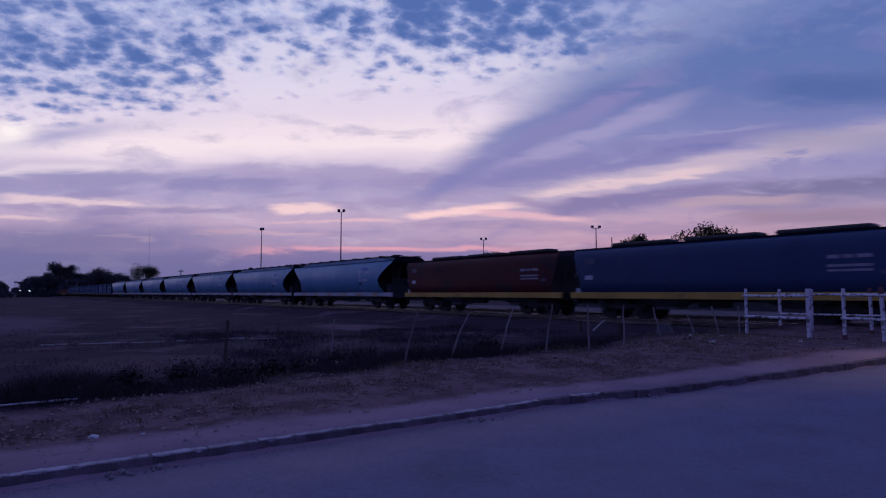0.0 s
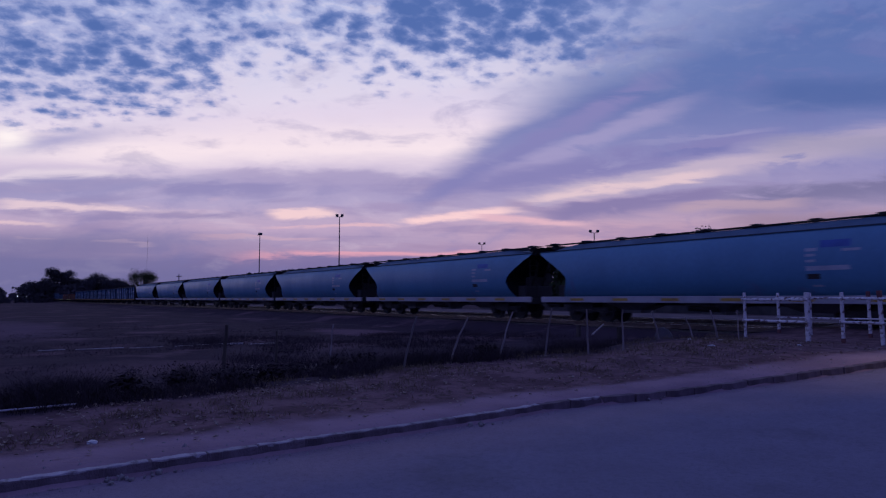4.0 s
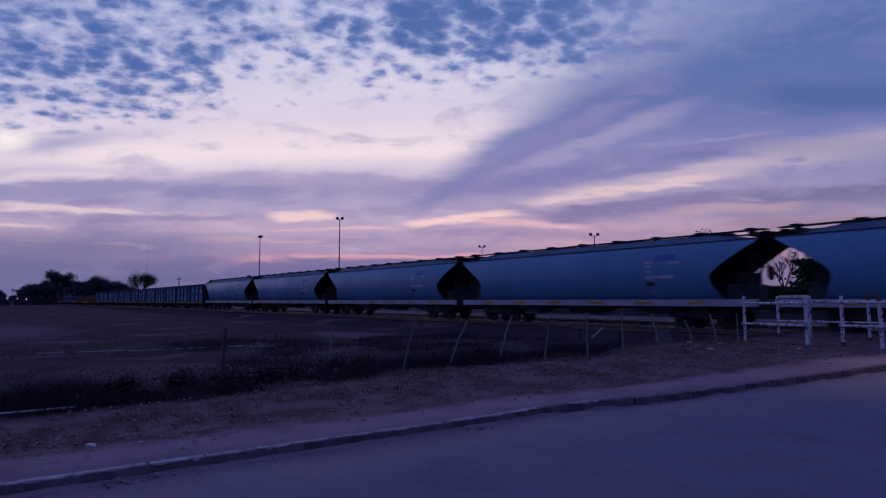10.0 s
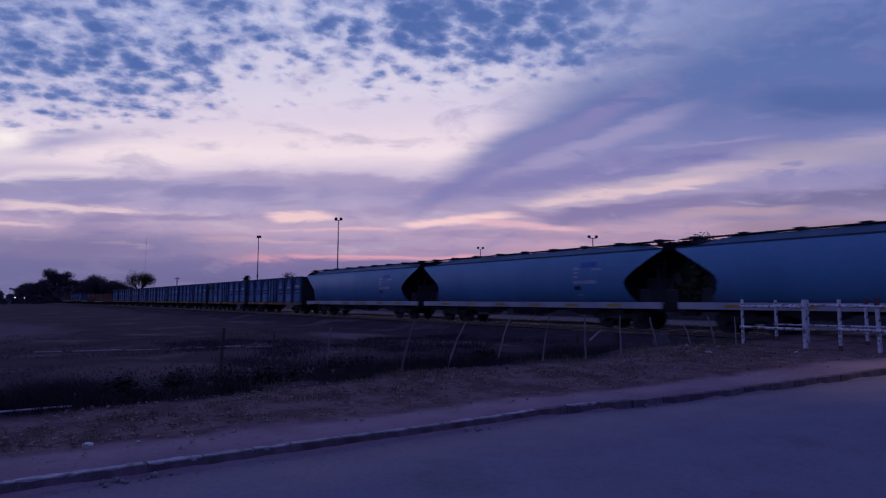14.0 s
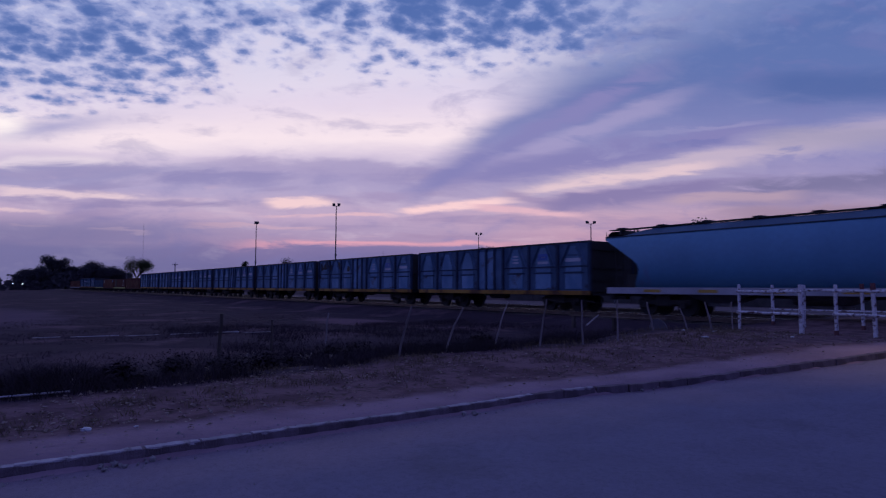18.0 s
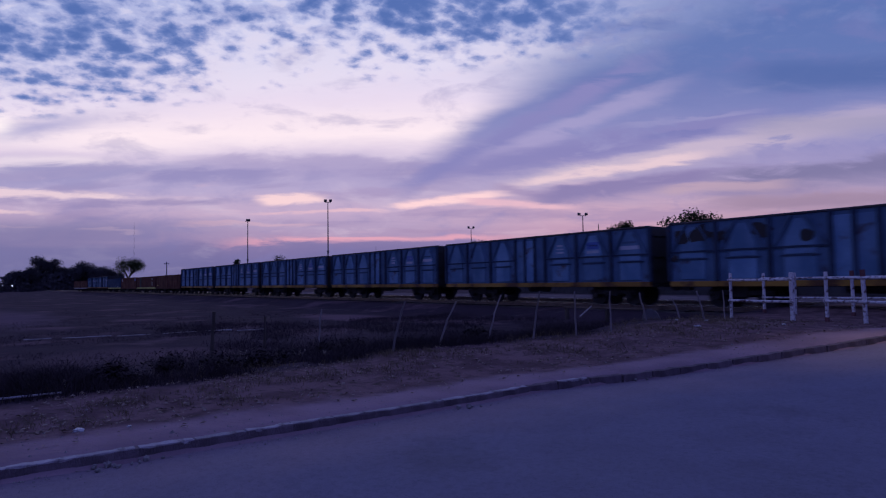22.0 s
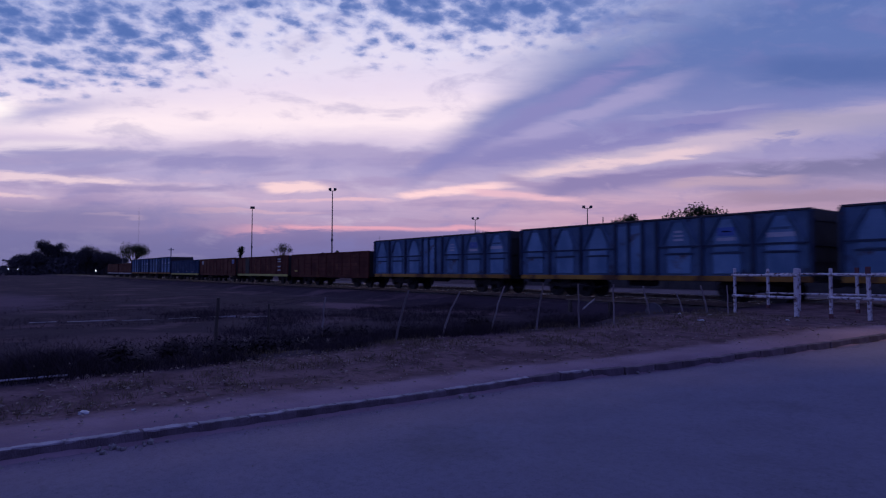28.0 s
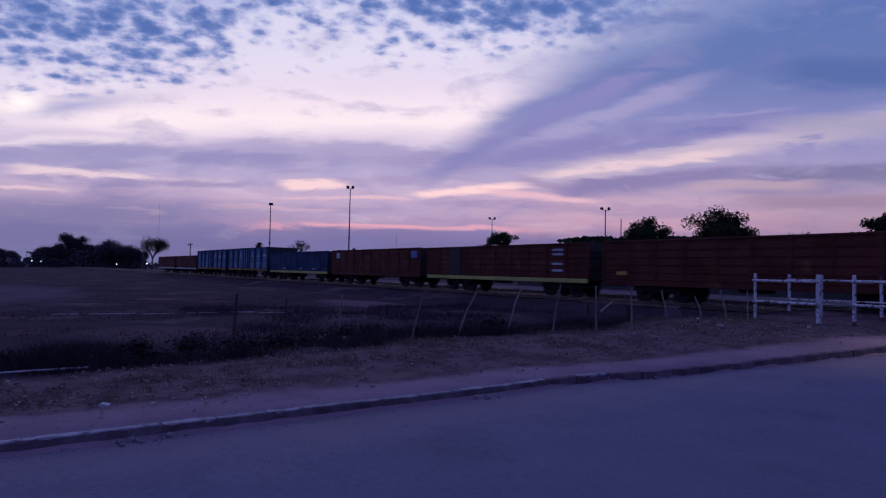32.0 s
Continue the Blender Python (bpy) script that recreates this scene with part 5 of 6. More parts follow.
def build_lattice(x, y, h, w, r=0.03):
    t = thing("radio_mast", "thin lattice radio mast far behind the yard", "radio mast", m=pose(x, y, 0))
    bm = bmesh.new()
    for a in (0, 2.09, 4.19):
        rod(bm, (w * math.cos(a), w * math.sin(a), 0), (w * 0.5 * math.cos(a), w * 0.5 * math.sin(a), h), r, n=4)
    for k in range(int(h / 1.5)):
        for a in (0, 2.09, 4.19):
            z = k * 1.5
            rod(bm, (w * 0.8 * math.cos(a), w * 0.8 * math.sin(a), z), (w * 0.8 * math.cos(a + 2.09), w * 0.8 * math.sin(a + 2.09), z + 1.5), r / 2, n=3)
    part("lattice", bm, M_MAST, t)


build_lattice(-188.6, 233.3, 27.8, 0.35, 0.07)
build_lattice(-420.0, 250.0, 30.0, 0.4)
build_lattice(-520.0, 96.0, 50.0, 0.3, 0.016)


def build_power_pole(x, y, h):
    p = thing("power_pole", "dark wooden power pole with a crossarm", "power pole", "power poles", m=pose(x, y, 0, 0, 0, 20))
    part("pole", rod(bmesh.new(), (0, 0, -0.2), (0, 0, h), 0.14, 0.10, 8), M_WOOD, p)
    part("crossarm", boxes((-0.9, 0.9, -0.06, 0.06, h - 0.55, h - 0.40)), M_WOOD, p)
    for x0 in (-0.8, -0.3, 0.8):
        part("insulator", rod(bmesh.new(), (x0, 0, h - 0.40), (x0, 0, h - 0.22), 0.05, 0.03, 6), M_GREY, p)


build_power_pole(-146.2, 33.6, 6.9)
build_power_pole(-262.0, 43.0, 8.0)


def build_lamp(x, y, h, glow, r):
    p = thing("street_lamp", "small lit lamp on a thin pole by the far trees", "street lamp", "far street lamps", m=pose(x, y, 0))
    part("pole", rod(bmesh.new(), (0, 0, -0.1), (0, 0, h), 0.07, 0.05, 6), M_MAST, p)
    bm = bmesh.new()
    bmesh.ops.create_icosphere(bm, subdivisions=2, radius=r, matrix=Matrix.Translation((0, 0, h)))
    part("globe", bm, glow, p, "glowing white globe")


build_lamp(-299.9, 8.5, 2.5, M_GLOW_WHITE, 0.15)
build_lamp(-285.0, 11.0, 2.4, M_GLOW_WHITE, 0.14)
build_lamp(-257.8, 33.5, 1.9, M_GLOW_WHITE, 0.20)
build_lamp(-197.2, 33.5, 2.1, M_GLOW_WHITE, 0.13)
build_lamp(-41.2, 52.1, 2.35, M_GLOW_WARM, 0.06)


# ---- trees ----


def build_tree(x, y, h, spread, seed, leaves=2600, leaf=0.42, trunk=0.22, bare=False, low=0.35, puff=0.13, label="dark leafy tree in silhouette", material=None, flat=0.75):
    """A tapered trunk, forking limbs, and a crown of leaf clumps round the twig ends."""
    rng = random.Random(seed)
    t = thing("tree", label, "tree", "trees beyond the railway", m=pose(x, y, -0.05 if abs(y - 22) > 4 else 0.3))
    bm = bmesh.new()
    ends = []
    stem = h * low

    def limb(p, d, ln, r, depth):
        q = p + d * ln
        kink = (p + q) / 2 + Vector((rng.uniform(-1, 1), rng.uniform(-1, 1), rng.uniform(-0.5, 0.5))) * ln * 0.08
        rod(bm, p, kink, r, r * 0.85, 6 if depth < 2 else 4, cap=False)
        rod(bm, kink, q, r * 0.85, r * 0.68, 6 if depth < 2 else 4, cap=False)
        if depth >= (5 if bare else 4):
            ends.append(q)
            return
        if depth >= 2:
            ends.append(q)
        for _ in range(3 if depth < 2 or bare else 2):
            a = rng.uniform(0, 6.283)
            out = Vector((math.cos(a), math.sin(a), 0)) * rng.uniform(0.5, 1.0) * spread / h * 2.0
            nd = (d * 0.7 + out * 0.75 + Vector((0, 0, rng.uniform(-0.1, 0.35)))).normalized()
            limb(q, nd, ln * rng.uniform(0.62, 0.80), r * 0.62, depth + 1)

    limb(Vector((0, 0, 0)), Vector((rng.uniform(-0.06, 0.06), rng.uniform(-0.06, 0.06), 1)).normalized(), stem, trunk, 0)
    # squeeze the limbs to the wanted height and spread
    zmax = max(v.co.z for v in bm.verts)
    rmax = max(math.hypot(v.co.x, v.co.y) for v in bm.verts)
    sz, sr = (h * 0.95) / zmax, spread / rmax
    for v in bm.verts:
        f = min(max((v.co.z - stem * 0.5) / (zmax - stem * 0.5), 0), 1)
        k = 1 + (sr - 1) * min(f * 2, 1)
        v.co = Vector((v.co.x * k, v.co.y * k, v.co.z * sz))
    for i, e in enumerate(ends):
        f = min(max((e.z - stem * 0.5) / (zmax - stem * 0.5), 0), 1)
        k = 1 + (sr - 1) * min(f * 2, 1)
        ends[i] = Vector((e.x * k, e.y * k, e.z * sz))
    part("trunk", bm, M_BARK, t)
    if bare and not leaves:
        return t
    verts, faces = [], []
    heavy = [rng.expovariate(1.0) + 0.25 for _ in ends]
    for c in rng.choices(ends, heavy, k=leaves):
        off = Vector((rng.gauss(0, 0.8), rng.gauss(0, 0.8), rng.gauss(0, flat * 0.8)))
        p = c + off * min(1.0, 1.5 / max(off.length, 0.01)) * spread * puff
        a, b = rng.uniform(0, 6.283), rng.uniform(-0.9, 0.9)
        u = Vector((math.cos(a) * math.cos(b), math.sin(a) * math.cos(b), math.sin(b)))
        w = u.orthogonal().normalized()
        w = (w * math.cos(b * 3) + u.cross(w) * math.sin(b * 3)) * 0.55
        s = leaf * rng.uniform(0.5, 1.2)
        n = len(verts)
        bend = u.cross(w).normalized() * s * 0.18
        verts += [p - u * s * 0.5, p + w * s * 0.5 + bend, p + u * s * 0.5, p - w * s * 0.5 + bend]
        faces += [(n, n + 1, n + 2), (n, n + 2, n + 3)]
    mesh_of("crown", verts, faces, material or M_LEAF, t)
    return t


build_tree(-64.8, 88.8, 11.2, 5.4, 21, 9000, 0.42, low=0.16, puff=0.16, flat=0.6, label="spreading leafy tree behind the yard")
build_tree(-58.6, 92.9, 12.6, 7.2, 22, 14000, 0.44, low=0.16, puff=0.16, flat=0.6, label="broad leafy tree with a ragged crown behind the yard")
build_tree(-39.6, 113.5, 12.0, 5.0, 23, 6000, 0.46)
build_tree(-44.6, 111.5, 9.2, 2.6, 24, 2000, 0.45)
build_tree(-121.6, 104.0, 12.2, 4.4, 25, 5000, 0.46)
build_tree(-124.5, 100.5, 9.0, 2.5, 26, 1500, 0.5)
build_tree(-112.0, 112.0, 9.0, 2.4, 27, 1500, 0.5)
build_tree(-157.7, 63.5, 9.6, 3.9, 28, 500, 0.35, bare=True, label="half-bare round-crowned tree beyond the track")
build_tree(-152.0, 61.0, 6.2, 1.9, 29, 1800, 0.45)
build_tree(-142.3, 47.4, 7.6, 1.0, 30, 500, 0.40, label="thin wind-bent young tree beyond the track", puff=0.3)
build_tree(-151.0, 72.5, 7.0, 1.2, 31, 900, 0.42)
build_tree(-150.0, 77.0, 7.6, 1.3, 32, 1000, 0.42)
build_tree(-246.2, 43.6, 11.0, 4.6, 33, 5200, 0.42, low=0.12, puff=0.32, label="round airy tree standing apart beyond the field")
build_tree(-34.2, 72.5, 7.6, 3.2, 34, 0, bare=True, label="leafless tree behind the far wall")
build_tree(-29.5, 78.0, 6.6, 2.6, 35, 0, bare=True, label="leafless tree behind the far wall")
build_tree(-38.0, 76.0, 3.4, 2.6, 36, 3000, 0.3, low=0.15)
build_tree(-21.5, 84.0, 6.8, 3.4, 37, 3500, 0.4)
build_tree(-75.0, 120.0, 8.0, 3.0, 48, 1500, 0.45, bare=True, label="thin leafless tree far off")
# the grove at the end of the field
grove = random.Random(40)
for gx, gy, gh, gs in ((-300, 13.5, 7.2, 4.2), (-296, 17.5, 9.0, 3.8), (-299, 21.2, 13.6, 3.4), (-297, 24.4, 12.4, 3.0), (-302, 27.0, 9.6, 3.2), (-299, 30.5, 9.0, 3.6), (-292, 34.5, 11.6, 4.0), (-296, 38.0, 8.8, 3.6),
                       (-288, 40.5, 9.4, 3.6), (-296, 44.5, 8.2, 3.4), (-305, 48.5, 7.2, 3.4), (-250, -2.0, 5.4, 2.6), (-252, 1.2, 4.9, 2.3), (-250, -6.0, 5.6, 3.2), (-255, -11.0, 6.0, 3.6)):
    build_tree(gx, gy, gh, gs, grove.randrange(10 ** 6), 5200, 0.5, low=0.10, puff=0.33, label="dense dark tree of the grove beyond the field", flat=0.95, material=M_FARLEAF)


def far_woods():
    """The low dark line of woods and scrub along the horizon."""
    rng = random.Random(41)
    verts, faces = [], []

    def clump(x, y, h, r, n, big=1.0):
        for _ in range(n):
            p = Vector((x + rng.gauss(0, r), y + rng.gauss(0, r), min(abs(rng.gauss(0, 0.45)), 0.85) * h))
            s = rng.uniform(0.6, 1.5) * (1 + h * 0.06) * big
            a = rng.uniform(0, 6.283)
            u = Vector((math.cos(a), math.sin(a), rng.uniform(-0.4, 0.4))) * s
            w = Vector((-math.sin(a) * 0.4, math.cos(a) * 0.4, 1.0)) * s * 0.7
            n0 = len(verts)
            verts.extend([p - u, p + w, p + u, p - w * 0.8])
            faces.extend([(n0, n0 + 1, n0 + 2), (n0, n0 + 2, n0 + 3)])

    for i in range(130):
        a = radians(-18 + 120 * i / 130)
        d = rng.uniform(420, 620)
        clump(-math.cos(a) * d, math.sin(a) * d, rng.uniform(4, 8.5), 9, 60)
    for i in range(70):
        clump(-302 + rng.uniform(-6, 6), 12 + 36 * i / 70 + rng.uniform(-1, 1), rng.uniform(6.0, 9.0), 1.6, 900, 0.36)
    for i in range(40):
        clump(-252 + rng.uniform(-4, 4), -26 + 29 * i / 40, rng.uniform(2, 3.5), 1.5, 40)
    ob = mesh_of("far_woods", verts, faces, M_FARLEAF)
    tagged(ob, "low dark line of distant woods and scrub", "woods", kind="stuff")
    verts, faces = [], []
    for i in range(120):    # the belt of trees behind the sidings
        u = i / 120
        clump(-150 + 140 * u, 82 + 20 * u + rng.uniform(-4, 8), rng.uniform(5.2, 6.2) if u < 0.67 or u > 0.8 else rng.uniform(3.4, 4.2), 1.1, 420, 0.34)
    for i in range(44):     # a thicket round the two big trees
        u = i / 43
        clump(-78 + 25 * u, 82.5 + 12.5 * u + rng.uniform(-1, 4), rng.uniform(8.2, 9.4), 1.0, 760, 0.34)
    for i in range(40):
        u = i / 39
        clump(-43 + 35 * u, 98.0 + 2.5 * u + rng.uniform(-1, 4), rng.uniform(8.4, 9.6), 1.0, 760, 0.34)
    ob = mesh_of("tree_belt", verts, faces, M_LEAF)
    tagged(ob, "dense dark belt of scrub behind the sidings", "woods", kind="stuff")


far_woods()


# ---- beyond the tracks ----


def build_far_house():
    h = thing("house", "low rendered house with a sheet roof and a lit window", "house", m=pose(-27.4, 65.6, 0, 0, 0, 23))
    part("wall", boxes((-3.6, 3.6, -0.1, 0.1, 0, 1.70), (-3.6, 3.6, 4.9, 5.1, 0, 2.0), (-3.7, -3.5, 0.1, 4.9, 0, 1.8), (3.5, 3.7, 0.1, 4.9, 0, 1.8)), M_WALL, h)
    v = [(-4.0, -0.7, 1.78), (4.0, -0.7, 1.78), (4.0, 5.4, 2.1), (-4.0, 5.4, 2.1)]
    v += [(a, b, c + 0.06) for a, b, c in v]
    part("roof", from_lists(v, [(0, 1, 2, 3), (4, 5, 6, 7), (0, 1, 5, 4), (1, 2, 6, 5), (2, 3, 7, 6), (3, 0, 4, 7)]), M_ROOF, h, "pale sheet metal roof")
    wd = part("window", boxes((-1.65, -1.05, -0.16, -0.1, 0.95, 1.65)), M_WALL, h)
    part("pane", boxes((-1.60, -1.40, -0.175, -0.165, 1.0, 1.6)), M_GLOW_WARM, wd, "warm lit pane")
    part("pane", boxes((-1.28, -1.10, -0.175, -0.165, 1.0, 1.6)), M_GLOW_WARM, wd, "warm lit pane")
    s = thing("boundary_wall", "long dull rendered wall beyond the sidings", "wall")
    for k in range(12):
        x = -62 + k * 5.0
        part("wall_panel", boxes((x, x + 4.88, 55.9, 56.1, 0, 1.25), bevel=0.01), M_WALL, s)
        part("pier", boxes((x - 0.12, x - 0.002, 55.85, 56.15, 0, 1.35)), M_WALL, s)


build_far_house()


def build_crossing_lamp():
    """Sodium lamp at the crossing; its light falls on the kerb there."""
    p = thing("street_lamp", "warm sodium street lamp beside the level crossing", "street lamp", m=pose(-1.2, 15.4, rise(15.4)))
    part("pole", bent_rod(bmesh.new(), [(0, 0, -0.1), (0, 0, 3.6), (0.1, 0, 4.6)], 0.07, 0.045, 8), M_MAST, p)
    part("arm", rod(bmesh.new(), (0.1, 0, 4.6), (-0.7, -0.5, 4.75), 0.03, 0.025, 6), M_MAST, p)
    part("lamp_head", boxes((-0.95, -0.6, -0.66, -0.42, 4.68, 4.80), bevel=0.03), M_LAMPBODY, p)
    lamp = bpy.data.lights.new("sodium_lamp", "SPOT")
    lamp.energy, lamp.color, lamp.shadow_soft_size, lamp.spot_size, lamp.spot_blend = 260.0, (1.0, 0.76, 0.34), 0.08, radians(52), 1.0
    ob = new("sodium_lamp", lamp)
    ob.matrix_basis = look((-1.98, 14.86, 4.62 + rise(15.4)), (-3.5, 12.8, 0.4))


build_crossing_lamp()

# ---- grass, weeds and litter ----


def blades(name, label, category, material, places, seed, height, width, lean=0.5):
    """Very many grass blades, each a bent sliver, as one object."""
    rng = random.Random(seed)
    verts, faces = [], []
    for x, y, k in places:
        z = land(x, y) - 0.01
        h = height * rng.uniform(0.4, 1.2) * k
        a = rng.uniform(0, 6.283)
        ux, uy = math.cos(a) * width, math.sin(a) * width
        lx, ly = rng.gauss(0, lean) * h, rng.gauss(0, lean) * h
        n = len(verts)
        verts += [(x - ux, y - uy, z), (x + ux, y + uy, z), (x + lx * 0.4 + ux * 0.7, y + ly * 0.4 + uy * 0.7, z + h * 0.6), (x + lx * 0.4 - ux * 0.7, y + ly * 0.4 - uy * 0.7, z + h * 0.6), (x + lx, y + ly, z + h * 0.95)]
        faces += [(n, n + 1, n + 2, n + 3), (n + 3, n + 2, n + 4)]
    ob = mesh_of(name, verts, faces, material)
    tagged(ob, label, category, kind="stuff")


def scatter():
    rng = random.Random(60)
    # dry grass on the verge, in tufts, thinning to the trodden strip
    dry, weed, field, leaf = [], [], [], []
    for _ in range(2600):
        y = rng.uniform(-4, 17)
        d = rng.uniform(-0.25, 1.0) * 2.6
        x = bank_x(y) + d
        if x > kerb_x(y) - 1.3:
            continue
        if noise.noise((x * 0.8, y * 0.8, 6)) < rng.uniform(-0.3, 0.25):
            continue
        k = 0.5 + 0.8 * max(0, 1 - d / 3) * rng.random()
        for _ in range(rng.randrange(6, 16)):
            dry.append((x + rng.gauss(0, 0.07), y + rng.gauss(0, 0.07), k))
    # the dark weeds of the ditch
    for _ in range(5200):
        y = rng.uniform(-6, 12)
        x = bank_x(y) - abs(rng.gauss(1.2, 1.1))
        here = noise.noise((x * 0.6, y * 0.6, 9))
        if here < rng.uniform(-0.35, 0.0):
            continue
        big = 0.45 + 1.2 * max(0, here + 0.2)
        for _ in range(14):
            weed.append((x + rng.gauss(0, 0.10), y + rng.gauss(0, 0.10), big))
    # dark brush between the fence and the railway
    for _ in range(4200):
        y = rng.uniform(5, 18.3)
        x = bank_x(y) - rng.uniform(1.0, 15.0)
        if noise.noise((x * 0.4, y * 0.4, 12)) < rng.uniform(-0.3, 0.1):
            continue
        for _ in range(11):
            weed.append((x + rng.gauss(0, 0.16), y + rng.gauss(0, 0.16), rng.uniform(0.3, 0.75)))
    # the field
    for _ in range(15000):
        y = rng.uniform(-12, 18.5)
        x = bank_x(y) - 3.0 - abs(rng.gauss(0, 14))
        if noise.noise((x * 0.25, y * 0.25, 4)) < -0.05:
            continue
        for _ in range(3):
            field.append((x + rng.gauss(0, 0.12), y + rng.gauss(0, 0.12), rng.uniform(0.5, 1.2)))
    blades("dry_grass", "sparse dry grass tufts along the verge", "grass", M_GRASS, dry, 61, 0.11, 0.004, 0.6)
    blades("ditch_weeds", "dark tangled weeds in the ditch behind the fence", "weeds", M_WEED, weed, 62, 0.30, 0.0045, 0.6)
    blades("field_grass", "short dark dry grass of the field", "grass", M_WEED, field, 63, 0.09, 0.006, 0.8)
    # fallen leaves and crumbs on the verge
    verts, faces = [], []
    for _ in range(5200):
        y = rng.uniform(-3, 17)
        x = rng.uniform(bank_x(y) - 0.1, kerb_x(y) - 0.5)
        near = (x - bank_x(y)) / (kerb_x(y) - bank_x(y))
        if rng.random() < max(near, 0.0) ** 1.5 or noise.noise((x * 1.1, y * 1.1, 2)) < -0.12:
            continue
        s, a = rng.uniform(0.014, 0.042), rng.uniform(0, 6.283)
        z = land(x, y) + 0.012
        n = len(verts)
        u, w = (math.cos(a) * s, math.sin(a) * s), (-math.sin(a) * s * 0.6, math.cos(a) * s * 0.6)
        verts += [(x - u[0], y - u[1], z), (x + w[0], y + w[1], z + s * rng.uniform(0.2, 0.9)), (x + u[0], y + u[1], z + s * 0.2), (x - w[0], y - w[1], z + s * rng.uniform(0.1, 0.7))]
        faces += [(n, n + 1, n + 2), (n, n + 2, n + 3)]
    tagged(mesh_of("leaf_litter", verts, faces, M_LITTER_LEAF), "scattered dry fallen leaves on the verge", "leaves", kind="stuff")
    # pebbles and grit along the kerb and at the road's edge
    verts, faces = [], []
    for _ in range(2200):
        y = rng.uniform(-2, 16)
        x = kerb_x(y) + rng.choice((rng.gauss(0.12, 0.10), rng.gauss(0.9, 0.9), rng.gauss(-1.0, 0.8)))
        on_road = x > kerb_x(y) + 0.03
        if not on_road and x > kerb_x(y) - 0.16:
            continue
        z = (rise(y) - 0.005 if on_road else land(x, y))
        s = rng.uniform(0.004, 0.016)
        if rng.random() < 0.03:
            s *= 2
        n = len(verts)
        verts += [(x - s, y, z), (x, y - s, z), (x + s, y, z), (x, y + s, z), (x + s * 0.2, y, z + s * rng.uniform(0.7, 1.3))]
        faces += [(n, n + 1, n + 4), (n + 1, n + 2, n + 4), (n + 2, n + 3, n + 4), (n + 3, n, n + 4)]
    tagged(mesh_of("grit", verts, faces, M_CONCRETE), "grit and small stones along the kerb", "gravel", kind="stuff")


scatter()


def build_weed(x, y, h, seed, material):
    """A dry weed of several bent stalks with small leaves."""
    rng = random.Random(seed)
    w = thing("weed", "pale dry branching weed by the fence", "weed", "dry weeds on the verge", m=pose(x, y, land(x, y) - 0.02))
    bm, verts, faces = bmesh.new(), [], []
    for _ in range(9):
        a, t = rng.uniform(0, 6.283), rng.uniform(0.1, 0.6)
        d = Vector((math.cos(a) * t, math.sin(a) * t, 1)).normalized()
        ln = h * rng.uniform(0.5, 1.0)
        p1 = d * ln * 0.5
        p2 = p1 + (d + Vector((rng.gauss(0, 0.3), rng.gauss(0, 0.3), -0.1))) * ln * 0.5
        bent_rod(bm, [Vector((0, 0, 0)), p1, p2], 0.006, 0.003, 4)
        for _ in range(7):
            c = p1 + (p2 - p1) * rng.random()
            s = rng.uniform(0.02, 0.045)
            b = rng.uniform(0, 6.283)
            u, v = Vector((math.cos(b), math.sin(b), rng.uniform(-0.5, 0.8))) * s, Vector((-math.sin(b), math.cos(b), 0.3)) * s * 0.4
            n = len(verts)
            verts += [c, c + u * 0.5 + v, c + u, c + u * 0.5 - v]
            faces += [(n, n + 1, n + 2), (n, n + 2, n + 3)]
    part("stalks", bm, material, w)
    mesh_of("leaves", verts, faces, material, w)


M_STRAW = surf("bleached_straw", (0.30, 0.25, 0.20), (0.2, 0.16, 0.13), 5, 30, 0.9, bump=0)
for wx, wy, wh, ws in ((-11.2, 3.9, 0.42, 71), (-11.35, 4.05, 0.30, 72), (-10.8, 3.3, 0.24, 73), (-11.55, 5.15, 0.34, 74), (-10.6, 3.0, 0.20, 75), (-10.0, 1.0, 0.22, 76), (-10.2, 0.6, 0.20, 77), (-10.9, 5.4, 0.22, 78)):
    build_weed(wx, wy, wh, ws, M_STRAW)


def build_shrub(x, y, h, r, seed):
    """A low scrubby bush: twigs from one foot and small leaves round them."""
    rng = random.Random(seed)
    w = thing("shrub", "low dark scrubby bush in the ditch", "shrub", "dark bushes behind the fence", m=pose(x, y, land(x, y) - 0.03))
    bm, verts, faces = bmesh.new(), [], []
    for _ in range(26):
        a, t = rng.uniform(0, 6.283), rng.random() ** 0.6
        tip = Vector((math.cos(a) * t * r, math.sin(a) * t * r, h * (1.05 - 0.55 * t * t) * rng.uniform(0.7, 1.05)))
        mid = tip * 0.5 + Vector((rng.gauss(0, 0.04), rng.gauss(0, 0.04), 0.05))
        bent_rod(bm, [Vector((0, 0, 0)), mid, tip], 0.008, 0.003, 4)
        for _ in range(70):
            c = mid.lerp(tip, rng.uniform(-0.3, 1.1)) + Vector((rng.gauss(0, 0.07), rng.gauss(0, 0.07), rng.gauss(0, 0.06)))
            c.z = max(c.z, 0.01)
            s, b = rng.uniform(0.015, 0.04), rng.uniform(0, 6.283)
            u, v = Vector((math.cos(b), math.sin(b), rng.uniform(-0.6, 0.8))) * s, Vector((-math.sin(b), math.cos(b), 0.3)) * s * 0.5
            n = len(verts)
            verts += [c - u, c + v, c + u, c - v]
            faces += [(n, n + 1, n + 2), (n, n + 2, n + 3)]
    part("brushwood", bm, M_BARK, w)
    mesh_of("foliage", verts, faces, M_WEED, w)


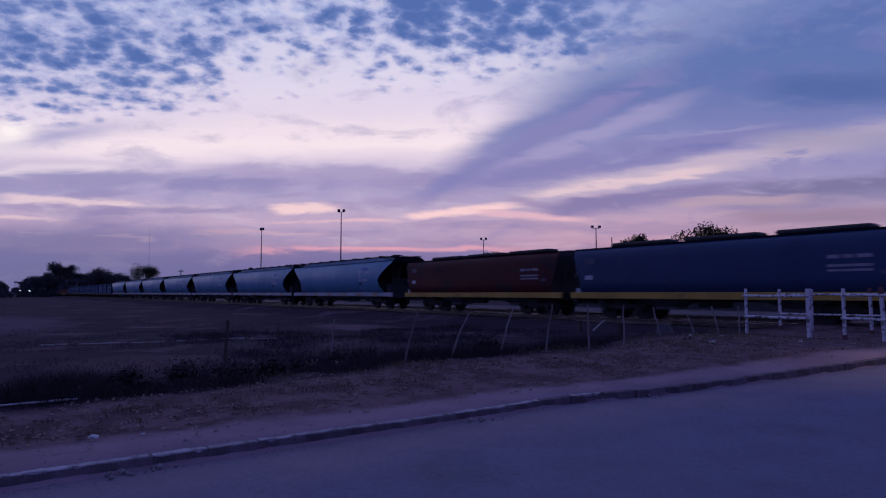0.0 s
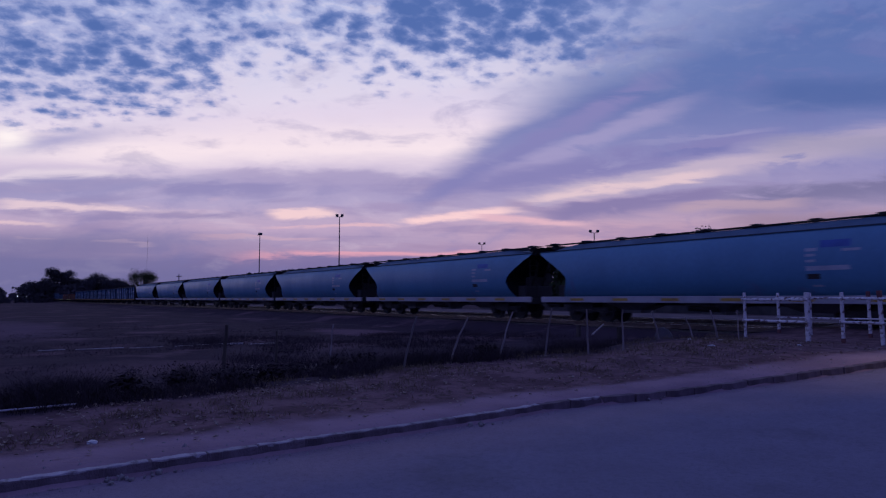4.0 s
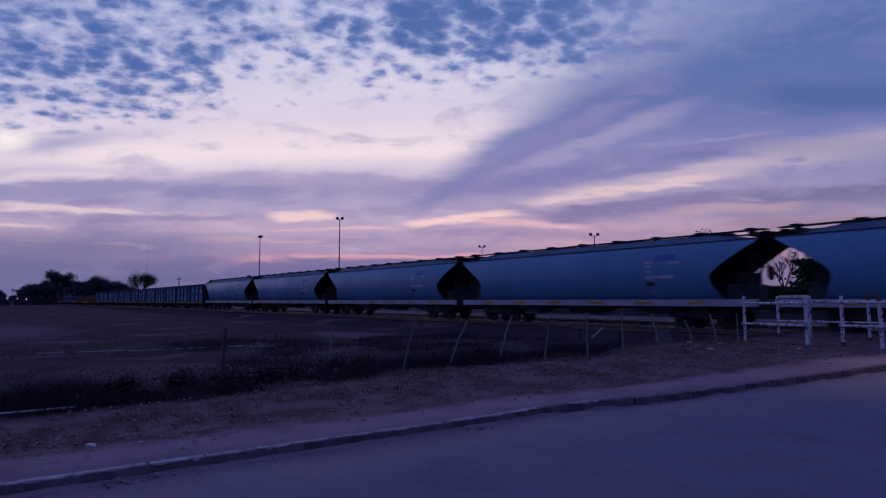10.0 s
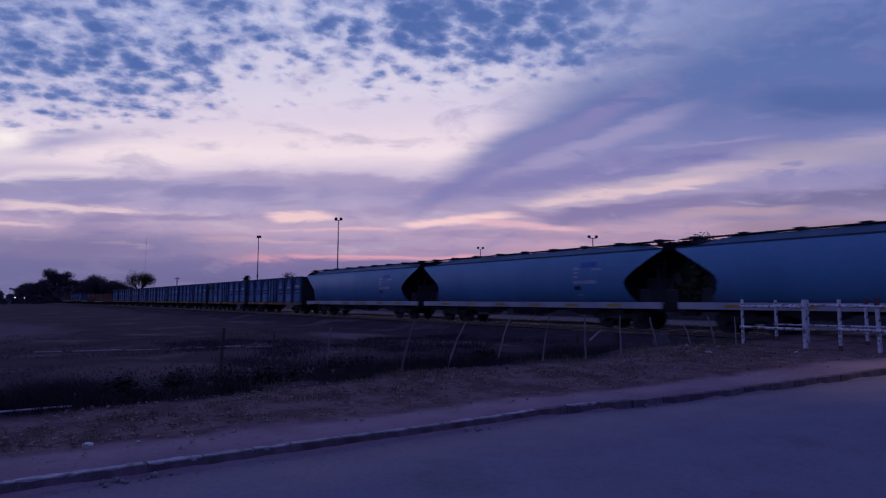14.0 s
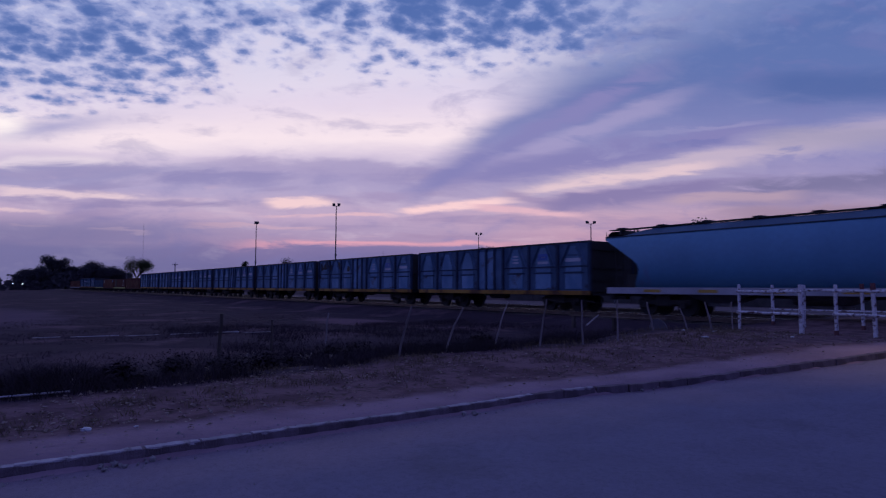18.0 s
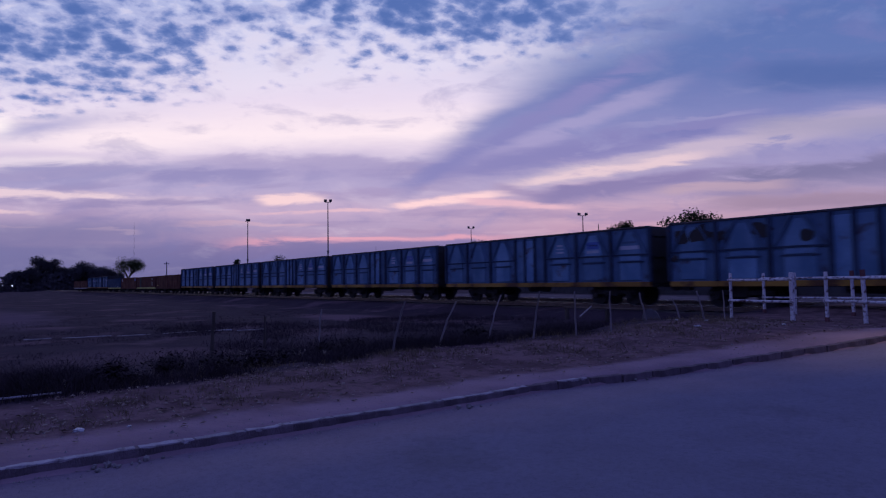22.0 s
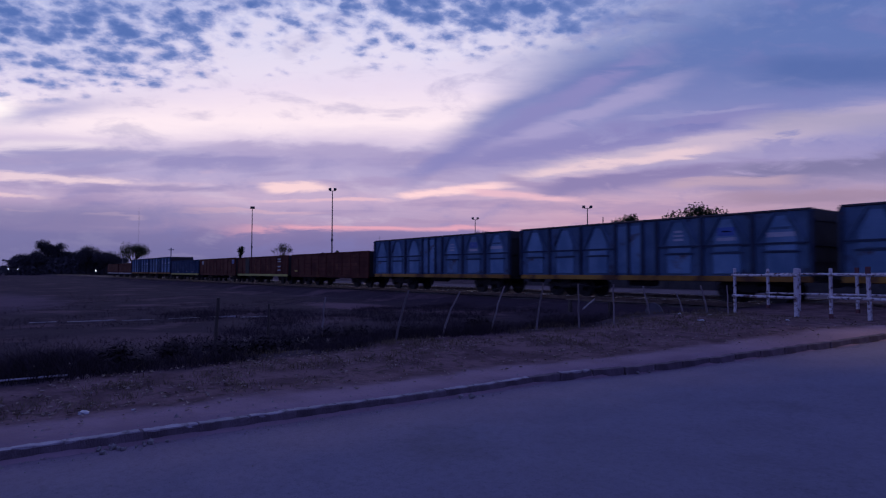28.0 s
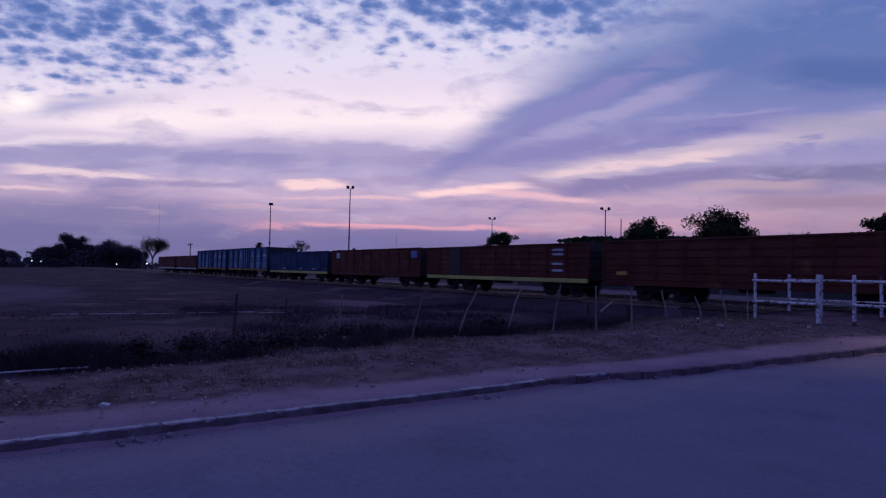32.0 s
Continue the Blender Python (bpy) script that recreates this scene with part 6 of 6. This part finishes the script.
shrubs = random.Random(85)
for i in range(15):
    by = -1.5 + 0.8 * i + shrubs.uniform(-0.2, 0.2)
    build_shrub(bank_x(by) - shrubs.uniform(0.7, 1.9), by, shrubs.uniform(0.22, 0.42), shrubs.uniform(0.30, 0.55), 86 + i)


def build_litter(x, y, s, seed, kind_name, label):
    """A crumpled scrap."""
    rng = random.Random(seed)
    bm = bmesh.new()
    bmesh.ops.create_icosphere(bm, subdivisions=2, radius=s)
    for v in bm.verts:
        v.co = Vector((v.co.x * 1.3, v.co.y * 0.8, max(v.co.z * 0.45, -s * 0.25))) * rng.uniform(0.65, 1.25)
    p = thing(kind_name, label, "litter", "scraps of litter on the verge", m=pose(x, y, land(x, y) + s * 0.2, 0, 0, rng.uniform(0, 360)))
    part("scrap", bm, M_PAPER, p)


for lx, ly, ls, lseed in ((-7.45, 0.90, 0.05, 1), (-6.55, 14.37, 0.05, 2), (-7.67, 12.79, 0.06, 3), (-8.17, 14.05, 0.055, 4), (-8.6, -0.35, 0.08, 5), (-7.3, 1.35, 0.02, 6), (-8.9, 13.9, 0.06, 7)):
    build_litter(lx, ly, ls, lseed, "plastic_scrap", "crumpled white plastic scrap on the dirt")


def build_broken_kerb():
    """Rubble where the kerb has crumbled onto the road."""
    rng = random.Random(80)
    r = thing("kerb_rubble", "crumbled pale kerb rubble in the gutter", "rubble")
    for cx, cy, n in ((-6.22, 1.05, 16), (-6.16, 5.0, 8), (-5.75, 8.3, 9)):
        for _ in range(n):
            bm = bmesh.new()
            s = rng.uniform(0.01, 0.035)
            bmesh.ops.create_icosphere(bm, subdivisions=1, radius=s)
            for v in bm.verts:
                v.co *= rng.uniform(0.7, 1.2)
            x, y = cx + rng.gauss(0, 0.06), cy + rng.gauss(0, 0.16)
            p = part("chunk", bm, M_CONCRETE, r)
            p.matrix_basis = pose(x, y, rise(y) + 0.0 + s * 0.4)


build_broken_kerb()


def motions():
    """The train rolls past towards the crossing."""
    for wagon, s in TRAIN:
        walk(wagon, [(t, pose(s + run(t), TRACK_Y, RAIL_Z)) for t in (0, 4, 8, 12, 16, 20, 24, 28, 32)])
    # wheels roll without slipping: a row for every 80 degrees
    turns = [(0.0, 0.0)]
    t = 0.0
    while t < 32.0:
        t = min(t + radians(80) * WHEEL / ((run(t + 0.05) - run(t)) / 0.05), 32.0)
        turns.append((t, math.degrees(run(t) / WHEEL)))
    for wagon, s in TRAIN:
        for wheelset in [o for o in wagon.children_recursive if o.name.startswith("wheelset")]:
            x = wheelset.location.x
            walk(wheelset, [(t, pose(x, 0, WHEEL, 0, a, 0)) for t, a in turns])


motions()
